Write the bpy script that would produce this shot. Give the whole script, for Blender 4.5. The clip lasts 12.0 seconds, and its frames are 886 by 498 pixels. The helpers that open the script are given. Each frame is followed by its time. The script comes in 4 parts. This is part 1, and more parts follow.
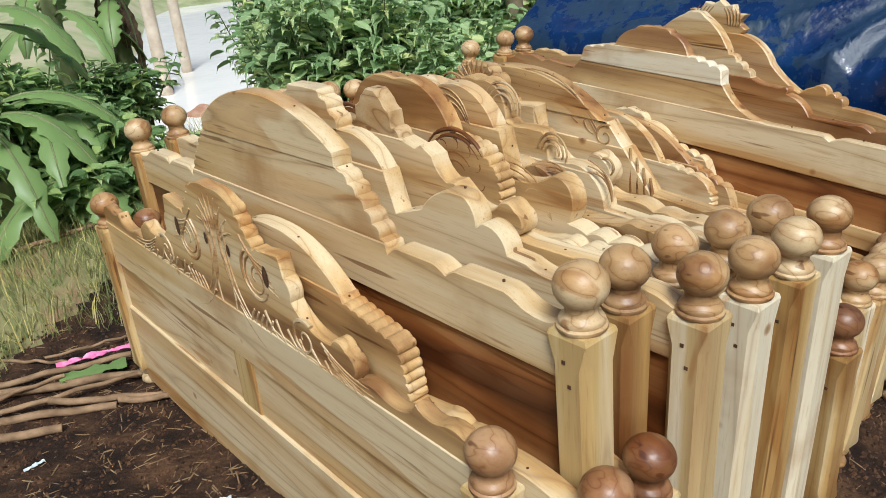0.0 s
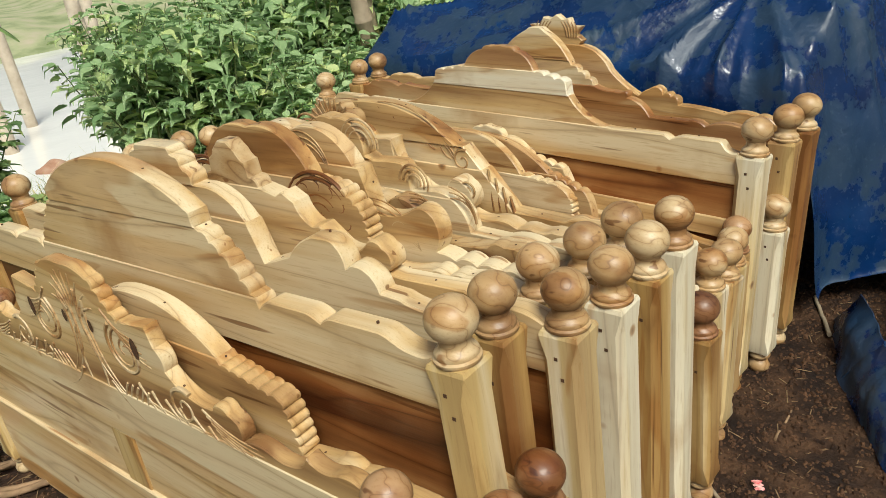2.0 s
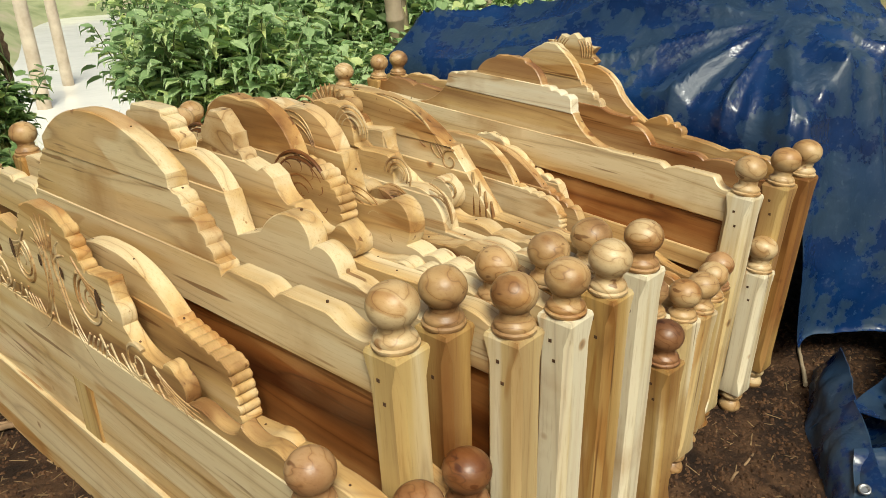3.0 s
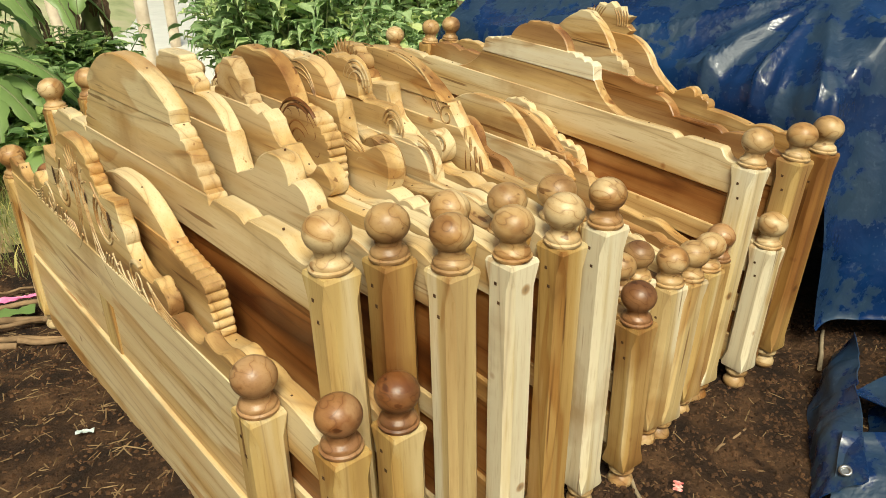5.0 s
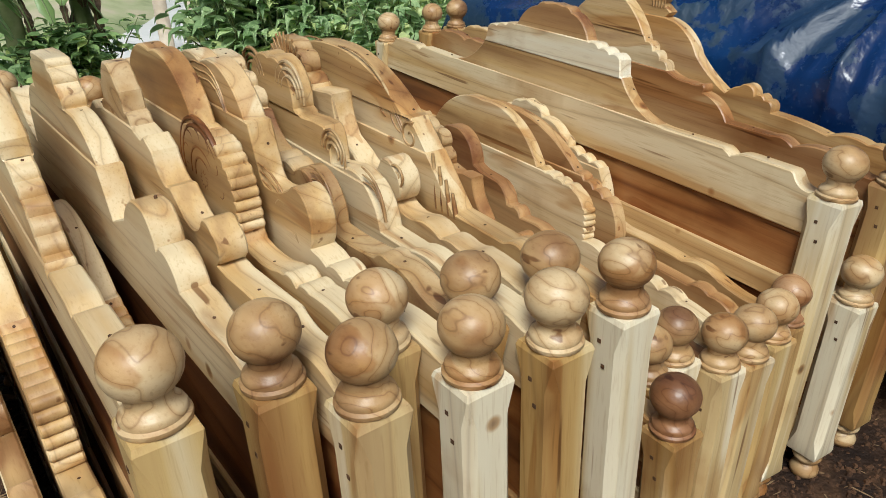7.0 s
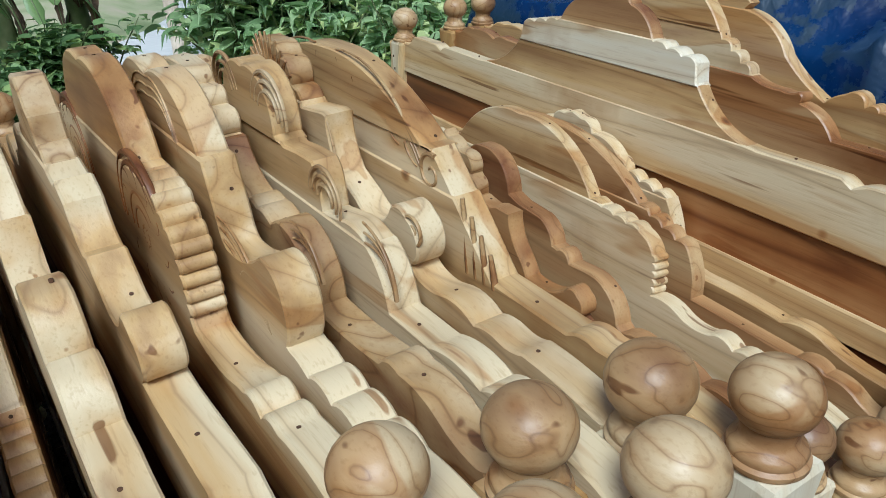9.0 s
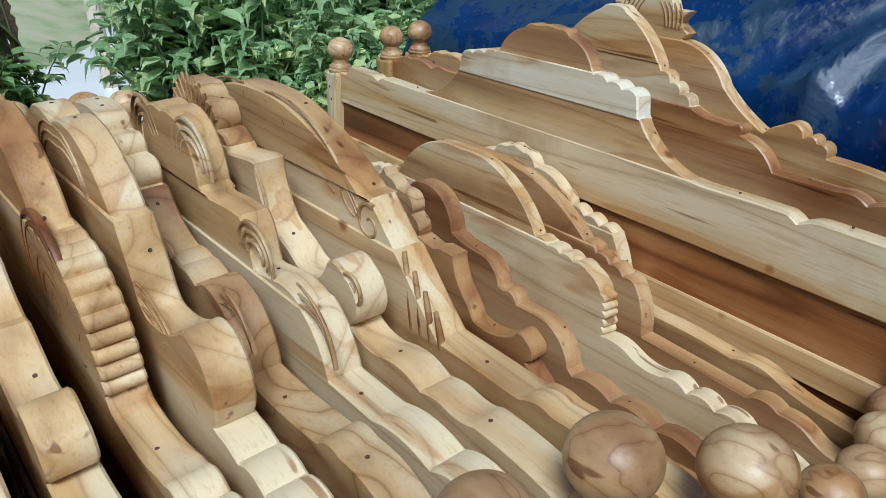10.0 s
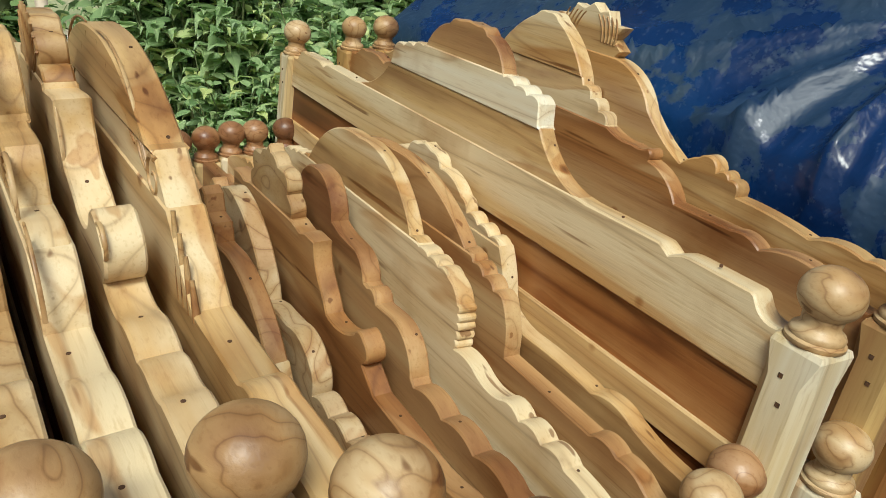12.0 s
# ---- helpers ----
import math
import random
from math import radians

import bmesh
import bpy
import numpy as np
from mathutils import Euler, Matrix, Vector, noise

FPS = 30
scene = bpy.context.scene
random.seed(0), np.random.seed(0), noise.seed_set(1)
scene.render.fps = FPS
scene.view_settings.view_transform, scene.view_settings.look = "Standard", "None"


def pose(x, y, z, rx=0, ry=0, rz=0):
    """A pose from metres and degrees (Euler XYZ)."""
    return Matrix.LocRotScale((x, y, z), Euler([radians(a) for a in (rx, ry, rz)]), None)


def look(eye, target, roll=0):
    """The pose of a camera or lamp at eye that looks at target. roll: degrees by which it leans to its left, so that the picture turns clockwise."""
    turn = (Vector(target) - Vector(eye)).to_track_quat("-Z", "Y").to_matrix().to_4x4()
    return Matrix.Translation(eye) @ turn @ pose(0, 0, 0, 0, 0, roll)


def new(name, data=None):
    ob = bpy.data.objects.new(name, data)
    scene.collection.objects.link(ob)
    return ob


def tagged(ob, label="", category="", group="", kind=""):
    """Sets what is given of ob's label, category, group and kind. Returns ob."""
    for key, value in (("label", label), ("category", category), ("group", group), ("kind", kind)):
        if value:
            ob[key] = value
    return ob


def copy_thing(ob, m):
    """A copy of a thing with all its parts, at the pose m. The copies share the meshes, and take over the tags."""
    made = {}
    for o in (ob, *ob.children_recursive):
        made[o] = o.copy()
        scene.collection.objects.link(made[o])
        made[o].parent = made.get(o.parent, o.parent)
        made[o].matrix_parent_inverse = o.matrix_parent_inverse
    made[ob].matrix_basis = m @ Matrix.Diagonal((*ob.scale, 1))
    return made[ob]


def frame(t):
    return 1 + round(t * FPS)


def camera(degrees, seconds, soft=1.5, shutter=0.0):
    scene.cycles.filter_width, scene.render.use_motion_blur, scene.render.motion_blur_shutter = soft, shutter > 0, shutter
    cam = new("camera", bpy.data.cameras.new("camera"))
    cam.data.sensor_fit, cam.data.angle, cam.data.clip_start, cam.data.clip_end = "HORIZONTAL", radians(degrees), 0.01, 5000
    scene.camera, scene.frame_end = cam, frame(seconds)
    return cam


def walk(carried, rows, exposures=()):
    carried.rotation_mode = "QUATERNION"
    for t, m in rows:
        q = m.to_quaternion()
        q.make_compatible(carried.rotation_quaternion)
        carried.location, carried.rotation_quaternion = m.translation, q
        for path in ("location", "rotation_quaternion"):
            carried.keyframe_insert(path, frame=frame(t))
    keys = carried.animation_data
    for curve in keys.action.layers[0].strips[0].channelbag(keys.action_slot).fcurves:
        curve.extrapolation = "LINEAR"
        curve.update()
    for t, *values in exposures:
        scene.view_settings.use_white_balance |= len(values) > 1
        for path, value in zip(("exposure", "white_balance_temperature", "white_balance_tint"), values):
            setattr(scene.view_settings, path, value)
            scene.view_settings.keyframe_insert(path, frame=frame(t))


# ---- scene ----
cam = camera(61.4, 12.0, soft=0.8)
PATH = [
    (0, (-0.602, -0.714, 1.467), (0.447, 0.746, 0.592), -3.4),
    (0.5, (-0.612, -0.719, 1.467), (0.465, 0.709, 0.573), -4.8),
    (1, (-0.602, -0.709, 1.489), (0.572, 0.611, 0.55), -6.8),
    (1.5, (-0.587, -0.719, 1.506), (0.611, 0.581, 0.571), -9.1),
    (2, (-0.568, -0.733, 1.506), (0.715, 0.537, 0.646), -6.9),
    (2.5, (-0.539, -0.768, 1.493), (0.768, 0.484, 0.641), -3.8),
    (2.7, (-0.523, -0.791, 1.481), (0.772, 0.482, 0.641), -1.5),
    (4.3, (-0.505, -1.079, 1.483), (0.64, 0.344, 0.668), 1.2),
    (4.5, (-0.449, -1.123, 1.475), (0.659, 0.291, 0.596), 3.1),
    (5, (-0.383, -1.088, 1.461), (0.66, 0.368, 0.571), 0.2),
    (5.5, (-0.31, -0.929, 1.424), (0.747, 0.536, 0.565), 5.0),
    (6, (-0.126, -0.909, 1.384), (0.805, 0.637, 0.523), 5.9),
    (6.5, (-0.008, -0.889, 1.393), (0.881, 0.653, 0.482), 0.1),
    (6.7, (0.014, -0.831, 1.387), (0.938, 0.685, 0.466), -1.1),
    (8.3, (0.238, -0.547, 1.298), (1.186, 0.948, 0.367), -2.4),
    (8.5, (0.244, -0.523, 1.294), (1.154, 0.974, 0.33), -3.0),
    (9, (0.247, -0.399, 1.293), (1.139, 1.132, 0.366), -2.5),
    (9.5, (0.244, -0.325, 1.298), (1.146, 1.203, 0.374), -1.1),
    (10, (0.289, -0.337, 1.305), (1.322, 1.129, 0.419), -1.9),
    (10.5, (0.327, -0.392, 1.324), (1.453, 1.025, 0.472), -3.4),
    (11, (0.358, -0.484, 1.329), (1.46, 0.948, 0.471), -2.3),
    (11.5, (0.438, -0.537, 1.301), (1.598, 0.815, 0.391), -0.3),
    (12, (0.557, -0.441, 1.233), (1.559, 1.073, 0.394), 5.3),
]
EXPOSURES = [(0, 0.10, 5700, 6), (1, 0.06, 5800, 5), (2, 0.06, 6200, 2), (2.5, 0.10, 6500, 0), (4.5, 0.24, 7100, -1), (5, 0.26, 7200, -3), (6, 0.17, 6600, 0), (6.5, 0.07, 6150, 4), (8.5, -0.17, 5300, 3), (9.5, -0.17, 4950, 2), (10.5, -0.09, 5200, 5), (12, -0.01, 6100, 0)]
walk(cam, [(t, look(eye, target, roll)) for t, eye, target, roll in PATH], EXPOSURES)

# ---- world and light ----
world = bpy.data.worlds.new("world")
scene.world = world
world.use_nodes = True
wn, wl = world.node_tree.nodes, world.node_tree.links
sky = wn.new("ShaderNodeTexSky")
sky.sky_type, sky.sun_disc = "NISHITA", False
sky.sun_elevation, sky.sun_rotation = radians(54), radians(205)
sky.air_density, sky.dust_density, sky.ozone_density = 1.0, 8.0, 1.0
wn["Background"].inputs["Strength"].default_value = 0.075
wl.new(sky.outputs["Color"], wn["Background"].inputs["Color"])
sun = new("sun", bpy.data.lights.new("sun", "SUN"))
sun.data.energy, sun.data.angle, sun.data.color = 3.3, radians(20), (1.0, 0.96, 0.88)
sun.matrix_world = look((0, 0, 0), (0.33, 0.48, -0.81))


# ---- materials ----
def mat(name):
    m = bpy.data.materials.new(name)
    m.use_nodes = True
    return m, m.node_tree.nodes, m.node_tree.links, m.node_tree.nodes["Principled BSDF"]


def ramp(nodes, stops):
    r = nodes.new("ShaderNodeValToRGB")
    el = r.color_ramp.elements
    while len(el) < len(stops):
        el.new(0.5)
    for e, (p, c) in zip(el, stops):
        e.position, e.color = p, (*c, 1)
    return r


def wood(name, axis, pale, mid, dark, heart=0.5, rough=0.38, knots=True, lines=0.5, rings=18.0, detail=1.2, edge=0.10):
    """Raw timber: growth rings stretched along the grain, sapwood and heartwood, pores and knots."""
    m, n, l, b = mat(name)
    tc, info = n.new("ShaderNodeTexCoord"), n.new("ShaderNodeObjectInfo")
    off = n.new("ShaderNodeVectorMath"); off.operation = "SCALE"
    off.inputs[0].default_value = (7.3, 11.1, 5.7)
    l.new(info.outputs["Random"], off.inputs["Scale"])
    add = n.new("ShaderNodeVectorMath"); add.operation = "ADD"
    l.new(tc.outputs["Object"], add.inputs[0]); l.new(off.outputs[0], add.inputs[1])
    stretch = {"x": (0.06, 1, 1), "z": (1, 1, 0.06), "n": (0.45, 0.8, 1)}[axis]
    mp = n.new("ShaderNodeMapping"); mp.inputs["Scale"].default_value = stretch
    l.new(add.outputs[0], mp.inputs["Vector"])
    big = n.new("ShaderNodeTexNoise"); big.inputs["Scale"].default_value = 7.0; big.inputs["Detail"].default_value = detail
    big.inputs["Distortion"].default_value = 0.25
    l.new(mp.outputs[0], big.inputs["Vector"])
    mul = n.new("ShaderNodeMath"); mul.operation = "MULTIPLY"; mul.inputs[1].default_value = rings
    l.new(big.outputs["Fac"], mul.inputs[0])
    fr = n.new("ShaderNodeMath"); fr.operation = "PINGPONG"; fr.inputs[1].default_value = 1.0
    l.new(mul.outputs[0], fr.inputs[0])
    fine = n.new("ShaderNodeTexNoise"); fine.inputs["Scale"].default_value = 240.0; fine.inputs["Detail"].default_value = 4
    l.new(mp.outputs[0], fine.inputs["Vector"])
    # sapwood against heartwood: broad streaks along the grain
    str2 = n.new("ShaderNodeTexNoise"); str2.inputs["Scale"].default_value = 11.0; str2.inputs["Detail"].default_value = 4
    mp2 = n.new("ShaderNodeMapping"); mp2.inputs["Scale"].default_value = stretch; mp2.inputs["Location"].default_value = (3.1, 1.7, 8.2)
    l.new(add.outputs[0], mp2.inputs["Vector"]); l.new(mp2.outputs[0], str2.inputs["Vector"])
    shift = n.new("ShaderNodeMath"); shift.operation = "MULTIPLY_ADD"; shift.inputs[1].default_value = 0.2
    l.new(info.outputs["Random"], shift.inputs[0]); l.new(str2.outputs["Fac"], shift.inputs[2])
    base = ramp(n, ((heart - 0.06, pale), (heart + edge, mid), (heart + 0.30, dark)))
    l.new(shift.outputs[0], base.inputs[0])
    ring = ramp(n, ((0.0, (0.40, 0.26, 0.15)), (0.13, (0.84, 0.75, 0.63)), (0.5, (1, 1, 1))))
    l.new(fr.outputs[0], ring.inputs[0])
    mix = n.new("ShaderNodeMix"); mix.data_type = "RGBA"; mix.blend_type = "MULTIPLY"; mix.inputs["Factor"].default_value = lines
    l.new(base.outputs[0], mix.inputs["A"]); l.new(ring.outputs[0], mix.inputs["B"])
    pore = ramp(n, ((0.30, (0.72, 0.62, 0.50)), (0.46, (1, 1, 1))))
    l.new(fine.outputs["Fac"], pore.inputs[0])
    mix2 = n.new("ShaderNodeMix"); mix2.data_type = "RGBA"; mix2.blend_type = "MULTIPLY"; mix2.inputs["Factor"].default_value = 0.45
    l.new(mix.outputs["Result"], mix2.inputs["A"]); l.new(pore.outputs[0], mix2.inputs["B"])
    # knots and dirty marks
    kn = n.new("ShaderNodeTexVoronoi"); kn.inputs["Scale"].default_value = 5.5
    l.new(add.outputs[0], kn.inputs["Vector"])
    kr = ramp(n, ((0.02, (0.16, 0.07, 0.03)), (0.055, (0.55, 0.36, 0.2)), (0.085, (1, 1, 1))))
    l.new(kn.outputs["Distance"], kr.inputs[0])
    mix3 = n.new("ShaderNodeMix"); mix3.data_type = "RGBA"; mix3.blend_type = "MULTIPLY"; mix3.inputs["Factor"].default_value = 0.85 if knots else 0.0
    l.new(mix2.outputs["Result"], mix3.inputs["A"]); l.new(kr.outputs[0], mix3.inputs["B"])
    dirt = n.new("ShaderNodeTexNoise"); dirt.inputs["Scale"].default_value = 3.2; dirt.inputs["Detail"].default_value = 6
    l.new(add.outputs[0], dirt.inputs["Vector"])
    dr = ramp(n, ((0.30, (0.55, 0.38, 0.22)), (0.44, (1, 1, 1))))
    l.new(dirt.outputs["Fac"], dr.inputs[0])
    mix4 = n.new("ShaderNodeMix"); mix4.data_type = "RGBA"; mix4.blend_type = "MULTIPLY"; mix4.inputs["Factor"].default_value = 0.7
    l.new(mix3.outputs["Result"], mix4.inputs["A"]); l.new(dr.outputs[0], mix4.inputs["B"])
    # honey-brown figure with a sharp edge, and thin dark cracks along the grain
    fig = n.new("ShaderNodeTexNoise"); fig.inputs["Scale"].default_value = 5.0; fig.inputs["Detail"].default_value = 3
    fig.inputs["Distortion"].default_value = 0.9
    mp3 = n.new("ShaderNodeMapping"); mp3.inputs["Scale"].default_value = [max(v, 0.16) for v in stretch]; mp3.inputs["Location"].default_value = (9.4, 2.6, 4.9)
    l.new(add.outputs[0], mp3.inputs["Vector"]); l.new(mp3.outputs[0], fig.inputs["Vector"])
    fg = ramp(n, ((0.555, (1, 1, 1)), (0.575, (0.66, 0.43, 0.23)), (0.64, (0.86, 0.66, 0.42)), (0.72, (0.52, 0.30, 0.15))))
    l.new(fig.outputs["Fac"], fg.inputs[0])
    mix5 = n.new("ShaderNodeMix"); mix5.data_type = "RGBA"; mix5.blend_type = "MULTIPLY"; mix5.inputs["Factor"].default_value = 0.6
    l.new(mix4.outputs["Result"], mix5.inputs["A"]); l.new(fg.outputs[0], mix5.inputs["B"])
    crk = n.new("ShaderNodeTexNoise"); crk.inputs["Scale"].default_value = 38.0; crk.inputs["Detail"].default_value = 2
    l.new(mp.outputs[0], crk.inputs["Vector"])
    cr = ramp(n, ((0.27, (0.30, 0.17, 0.09)), (0.31, (1, 1, 1)), (0.70, (1, 1, 1)), (0.74, (0.45, 0.27, 0.14))))
    l.new(crk.outputs["Fac"], cr.inputs[0])
    mix6 = n.new("ShaderNodeMix"); mix6.data_type = "RGBA"; mix6.blend_type = "MULTIPLY"; mix6.inputs["Factor"].default_value = 0.8
    l.new(mix5.outputs["Result"], mix6.inputs["A"]); l.new(cr.outputs[0], mix6.inputs["B"])
    l.new(mix6.outputs["Result"], b.inputs["Base Color"])
    b.inputs["Roughness"].default_value = rough
    b.inputs["Specular IOR Level"].default_value = 0.5
    bump = n.new("ShaderNodeBump"); bump.inputs["Strength"].default_value = 0.25; bump.inputs["Distance"].default_value = 0.002
    l.new(fine.outputs["Fac"], bump.inputs["Height"]); l.new(bump.outputs[0], b.inputs["Normal"])
    return m


PALE, MID, DARK = (0.68, 0.55, 0.34), (0.56, 0.37, 0.16), (0.24, 0.12, 0.045)
WOOD_X = wood("timber_plank", "x", PALE, MID, DARK, 0.58)
WOOD_Z = wood("timber_post", "z", (0.64, 0.53, 0.33), (0.53, 0.37, 0.15), (0.30, 0.15, 0.055), 0.55, 0.48, True, 0.45, 14.0, 1.5, 0.06)
WOOD_POST_PALE = wood("timber_post_pale", "z", (0.72, 0.64, 0.47), (0.58, 0.44, 0.22), (0.30, 0.16, 0.06), 0.60, 0.48, True, 0.4, 12.0, 1.5, 0.03)
WOOD_POST_TAN = wood("timber_post_tan", "z", (0.60, 0.46, 0.24), (0.48, 0.31, 0.11), (0.24, 0.11, 0.035), 0.50, 0.48, True, 0.5, 14.0, 1.5, 0.06)
WOOD_BALL = wood("timber_turned", "n", (0.56, 0.42, 0.24), (0.43, 0.27, 0.12), (0.17, 0.08, 0.035), 0.54, 0.42, False, 0.66, 30.0, 3.2)
WOOD_BALL_DARK = wood("timber_turned_dark", "n", (0.40, 0.24, 0.12), (0.26, 0.125, 0.055), (0.11, 0.045, 0.02), 0.5, 0.38, False, 0.65, 28.0, 4.0)
WOOD_WHITE = wood("timber_sapwood", "x", (0.76, 0.70, 0.55), (0.68, 0.56, 0.36), (0.40, 0.25, 0.12), 0.66)
WOOD_ORANGE = wood("timber_heart", "x", (0.52, 0.36, 0.18), (0.42, 0.24, 0.10), (0.21, 0.09, 0.035), 0.5)
WOOD_CARVE = wood("timber_carved", "n", (0.54, 0.41, 0.24), (0.44, 0.29, 0.13), (0.23, 0.11, 0.045), 0.55, 0.45, True, 0.75, 24.0, 1.6)
# reddish-brown inset timber, its colour darkened further to paint shade into the gaps
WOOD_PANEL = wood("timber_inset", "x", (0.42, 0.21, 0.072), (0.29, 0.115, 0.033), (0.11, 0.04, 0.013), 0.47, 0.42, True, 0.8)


def surface(name, c1, c2, scale, rough=0.8, bump=0.3, c3=None, detail=6, coord="Object", dist=0.01, spec=0.3):
    m, n, l, b = mat(name)
    tc = n.new("ShaderNodeTexCoord")
    info = n.new("ShaderNodeObjectInfo")
    add = n.new("ShaderNodeVectorMath"); add.operation = "ADD"
    l.new(tc.outputs[coord], add.inputs[0]); l.new(info.outputs["Random"], add.inputs[1])
    no = n.new("ShaderNodeTexNoise"); no.inputs["Scale"].default_value = scale; no.inputs["Detail"].default_value = detail
    l.new(add.outputs[0], no.inputs["Vector"])
    r = ramp(n, ((0.32, c1), (0.66, c2)) if c3 is None else ((0.3, c1), (0.5, c2), (0.7, c3)))
    l.new(no.outputs["Fac"], r.inputs[0]); l.new(r.outputs[0], b.inputs["Base Color"])
    b.inputs["Roughness"].default_value = rough
    b.inputs["Specular IOR Level"].default_value = spec
    if bump:
        n2 = n.new("ShaderNodeTexNoise"); n2.inputs["Scale"].default_value = scale * 5; n2.inputs["Detail"].default_value = 5
        l.new(add.outputs[0], n2.inputs["Vector"])
        bp = n.new("ShaderNodeBump"); bp.inputs["Strength"].default_value = bump; bp.inputs["Distance"].default_value = dist
        l.new(n2.outputs["Fac"], bp.inputs["Height"]); l.new(bp.outputs[0], b.inputs["Normal"])
    return m


def leafy(name, c1, c2, rough=0.45):
    """Leaf: colour varies from leaf to leaf, a little light passes through."""
    m, n, l, b = mat(name)
    geo = n.new("ShaderNodeNewGeometry")
    r = ramp(n, ((0.0, c1), (0.75, c2), (1.0, (c2[0] * 1.5, c2[1] * 1.25, c2[2]))))
    l.new(geo.outputs["Random Per Island"], r.inputs[0]); l.new(r.outputs[0], b.inputs["Base Color"])
    b.inputs["Roughness"].default_value = rough
    tr = n.new("ShaderNodeBsdfTranslucent")
    l.new(r.outputs[0], tr.inputs["Color"])
    mx = n.new("ShaderNodeMixShader"); mx.inputs[0].default_value = 0.4
    l.new(b.outputs[0], mx.inputs[1]); l.new(tr.outputs[0], mx.inputs[2])
    l.new(mx.outputs[0], n["Material Output"].inputs["Surface"])
    return m


PEG = surface("peg_end", (0.05, 0.025, 0.012), (0.12, 0.06, 0.03), 200, 0.8, 0.0)
SOIL = surface("soil", (0.008, 0.0032, 0.0015), (0.026, 0.012, 0.0055), 9.0, 0.82, 1.0, (0.085, 0.043, 0.020), 12, "Object", 0.016)
PEBBLE = surface("clod", (0.018, 0.008, 0.004), (0.11, 0.055, 0.027), 30.0, 0.85, 0.4)
CHIP = surface("chip", (0.22, 0.14, 0.07), (0.09, 0.05, 0.025), 20.0, 0.8, 0.2)
STICK = surface("dry_stick", (0.14, 0.085, 0.045), (0.32, 0.21, 0.12), 14.0, 0.8, 0.4)
BAMBOO = surface("bamboo", (0.22, 0.17, 0.11), (0.36, 0.29, 0.20), 8.0, 0.6, 0.3)
LEAF = leafy("shrub_leaf", (0.21, 0.34, 0.14), (0.44, 0.58, 0.29))
LEAF_DARK = leafy("undergrowth_leaf", (0.11, 0.20, 0.07), (0.30, 0.44, 0.17))
BANANA = leafy("banana_leaf", (0.13, 0.25, 0.07), (0.30, 0.43, 0.15), 0.4)
GRASS = leafy("grass_blade", (0.16, 0.22, 0.06), (0.46, 0.46, 0.20), 0.6)
STALK = surface("green_stalk", (0.10, 0.14, 0.05), (0.20, 0.22, 0.10), 12.0, 0.6, 0.2)
TRUNK = surface("fibrous_trunk", (0.06, 0.04, 0.028), (0.20, 0.13, 0.085), 22.0, 0.9, 0.8)
TURF = surface("turf", (0.12, 0.13, 0.05), (0.24, 0.22, 0.10), 5.0, 0.95, 0.6, (0.28, 0.17, 0.10))
BANK = surface("far_bank", (0.20, 0.24, 0.11), (0.34, 0.36, 0.20), 1.6, 0.95, 0.6, (0.44, 0.38, 0.27))
STRAW = surface("straw", (0.10, 0.058, 0.028), (0.28, 0.19, 0.10), 12.0, 0.8, 0.0)
DRIFT = surface("bleached_post", (0.46, 0.38, 0.29), (0.62, 0.54, 0.43), 8.0, 0.8, 0.4)
RED_SOIL = surface("red_soil", (0.26, 0.13, 0.075), (0.40, 0.23, 0.15), 6.0, 0.9, 0.8, (0.46, 0.33, 0.23))
PINK = surface("pink_plastic", (0.62, 0.12, 0.30), (0.75, 0.22, 0.42), 10, 0.35, 0.2)
RED = surface("red_wrapper", (0.55, 0.05, 0.06), (0.75, 0.55, 0.5), 60, 0.4, 0.0)
PALEBLUE = surface("pale_plastic", (0.42, 0.52, 0.56), (0.66, 0.72, 0.72), 25, 0.35, 0.0)
METAL, _n, _l, _b = mat("eyelet_metal")
_b.inputs["Metallic"].default_value, _b.inputs["Roughness"].default_value = 1.0, 0.4
_b.inputs["Base Color"].default_value = (0.5, 0.5, 0.5, 1)


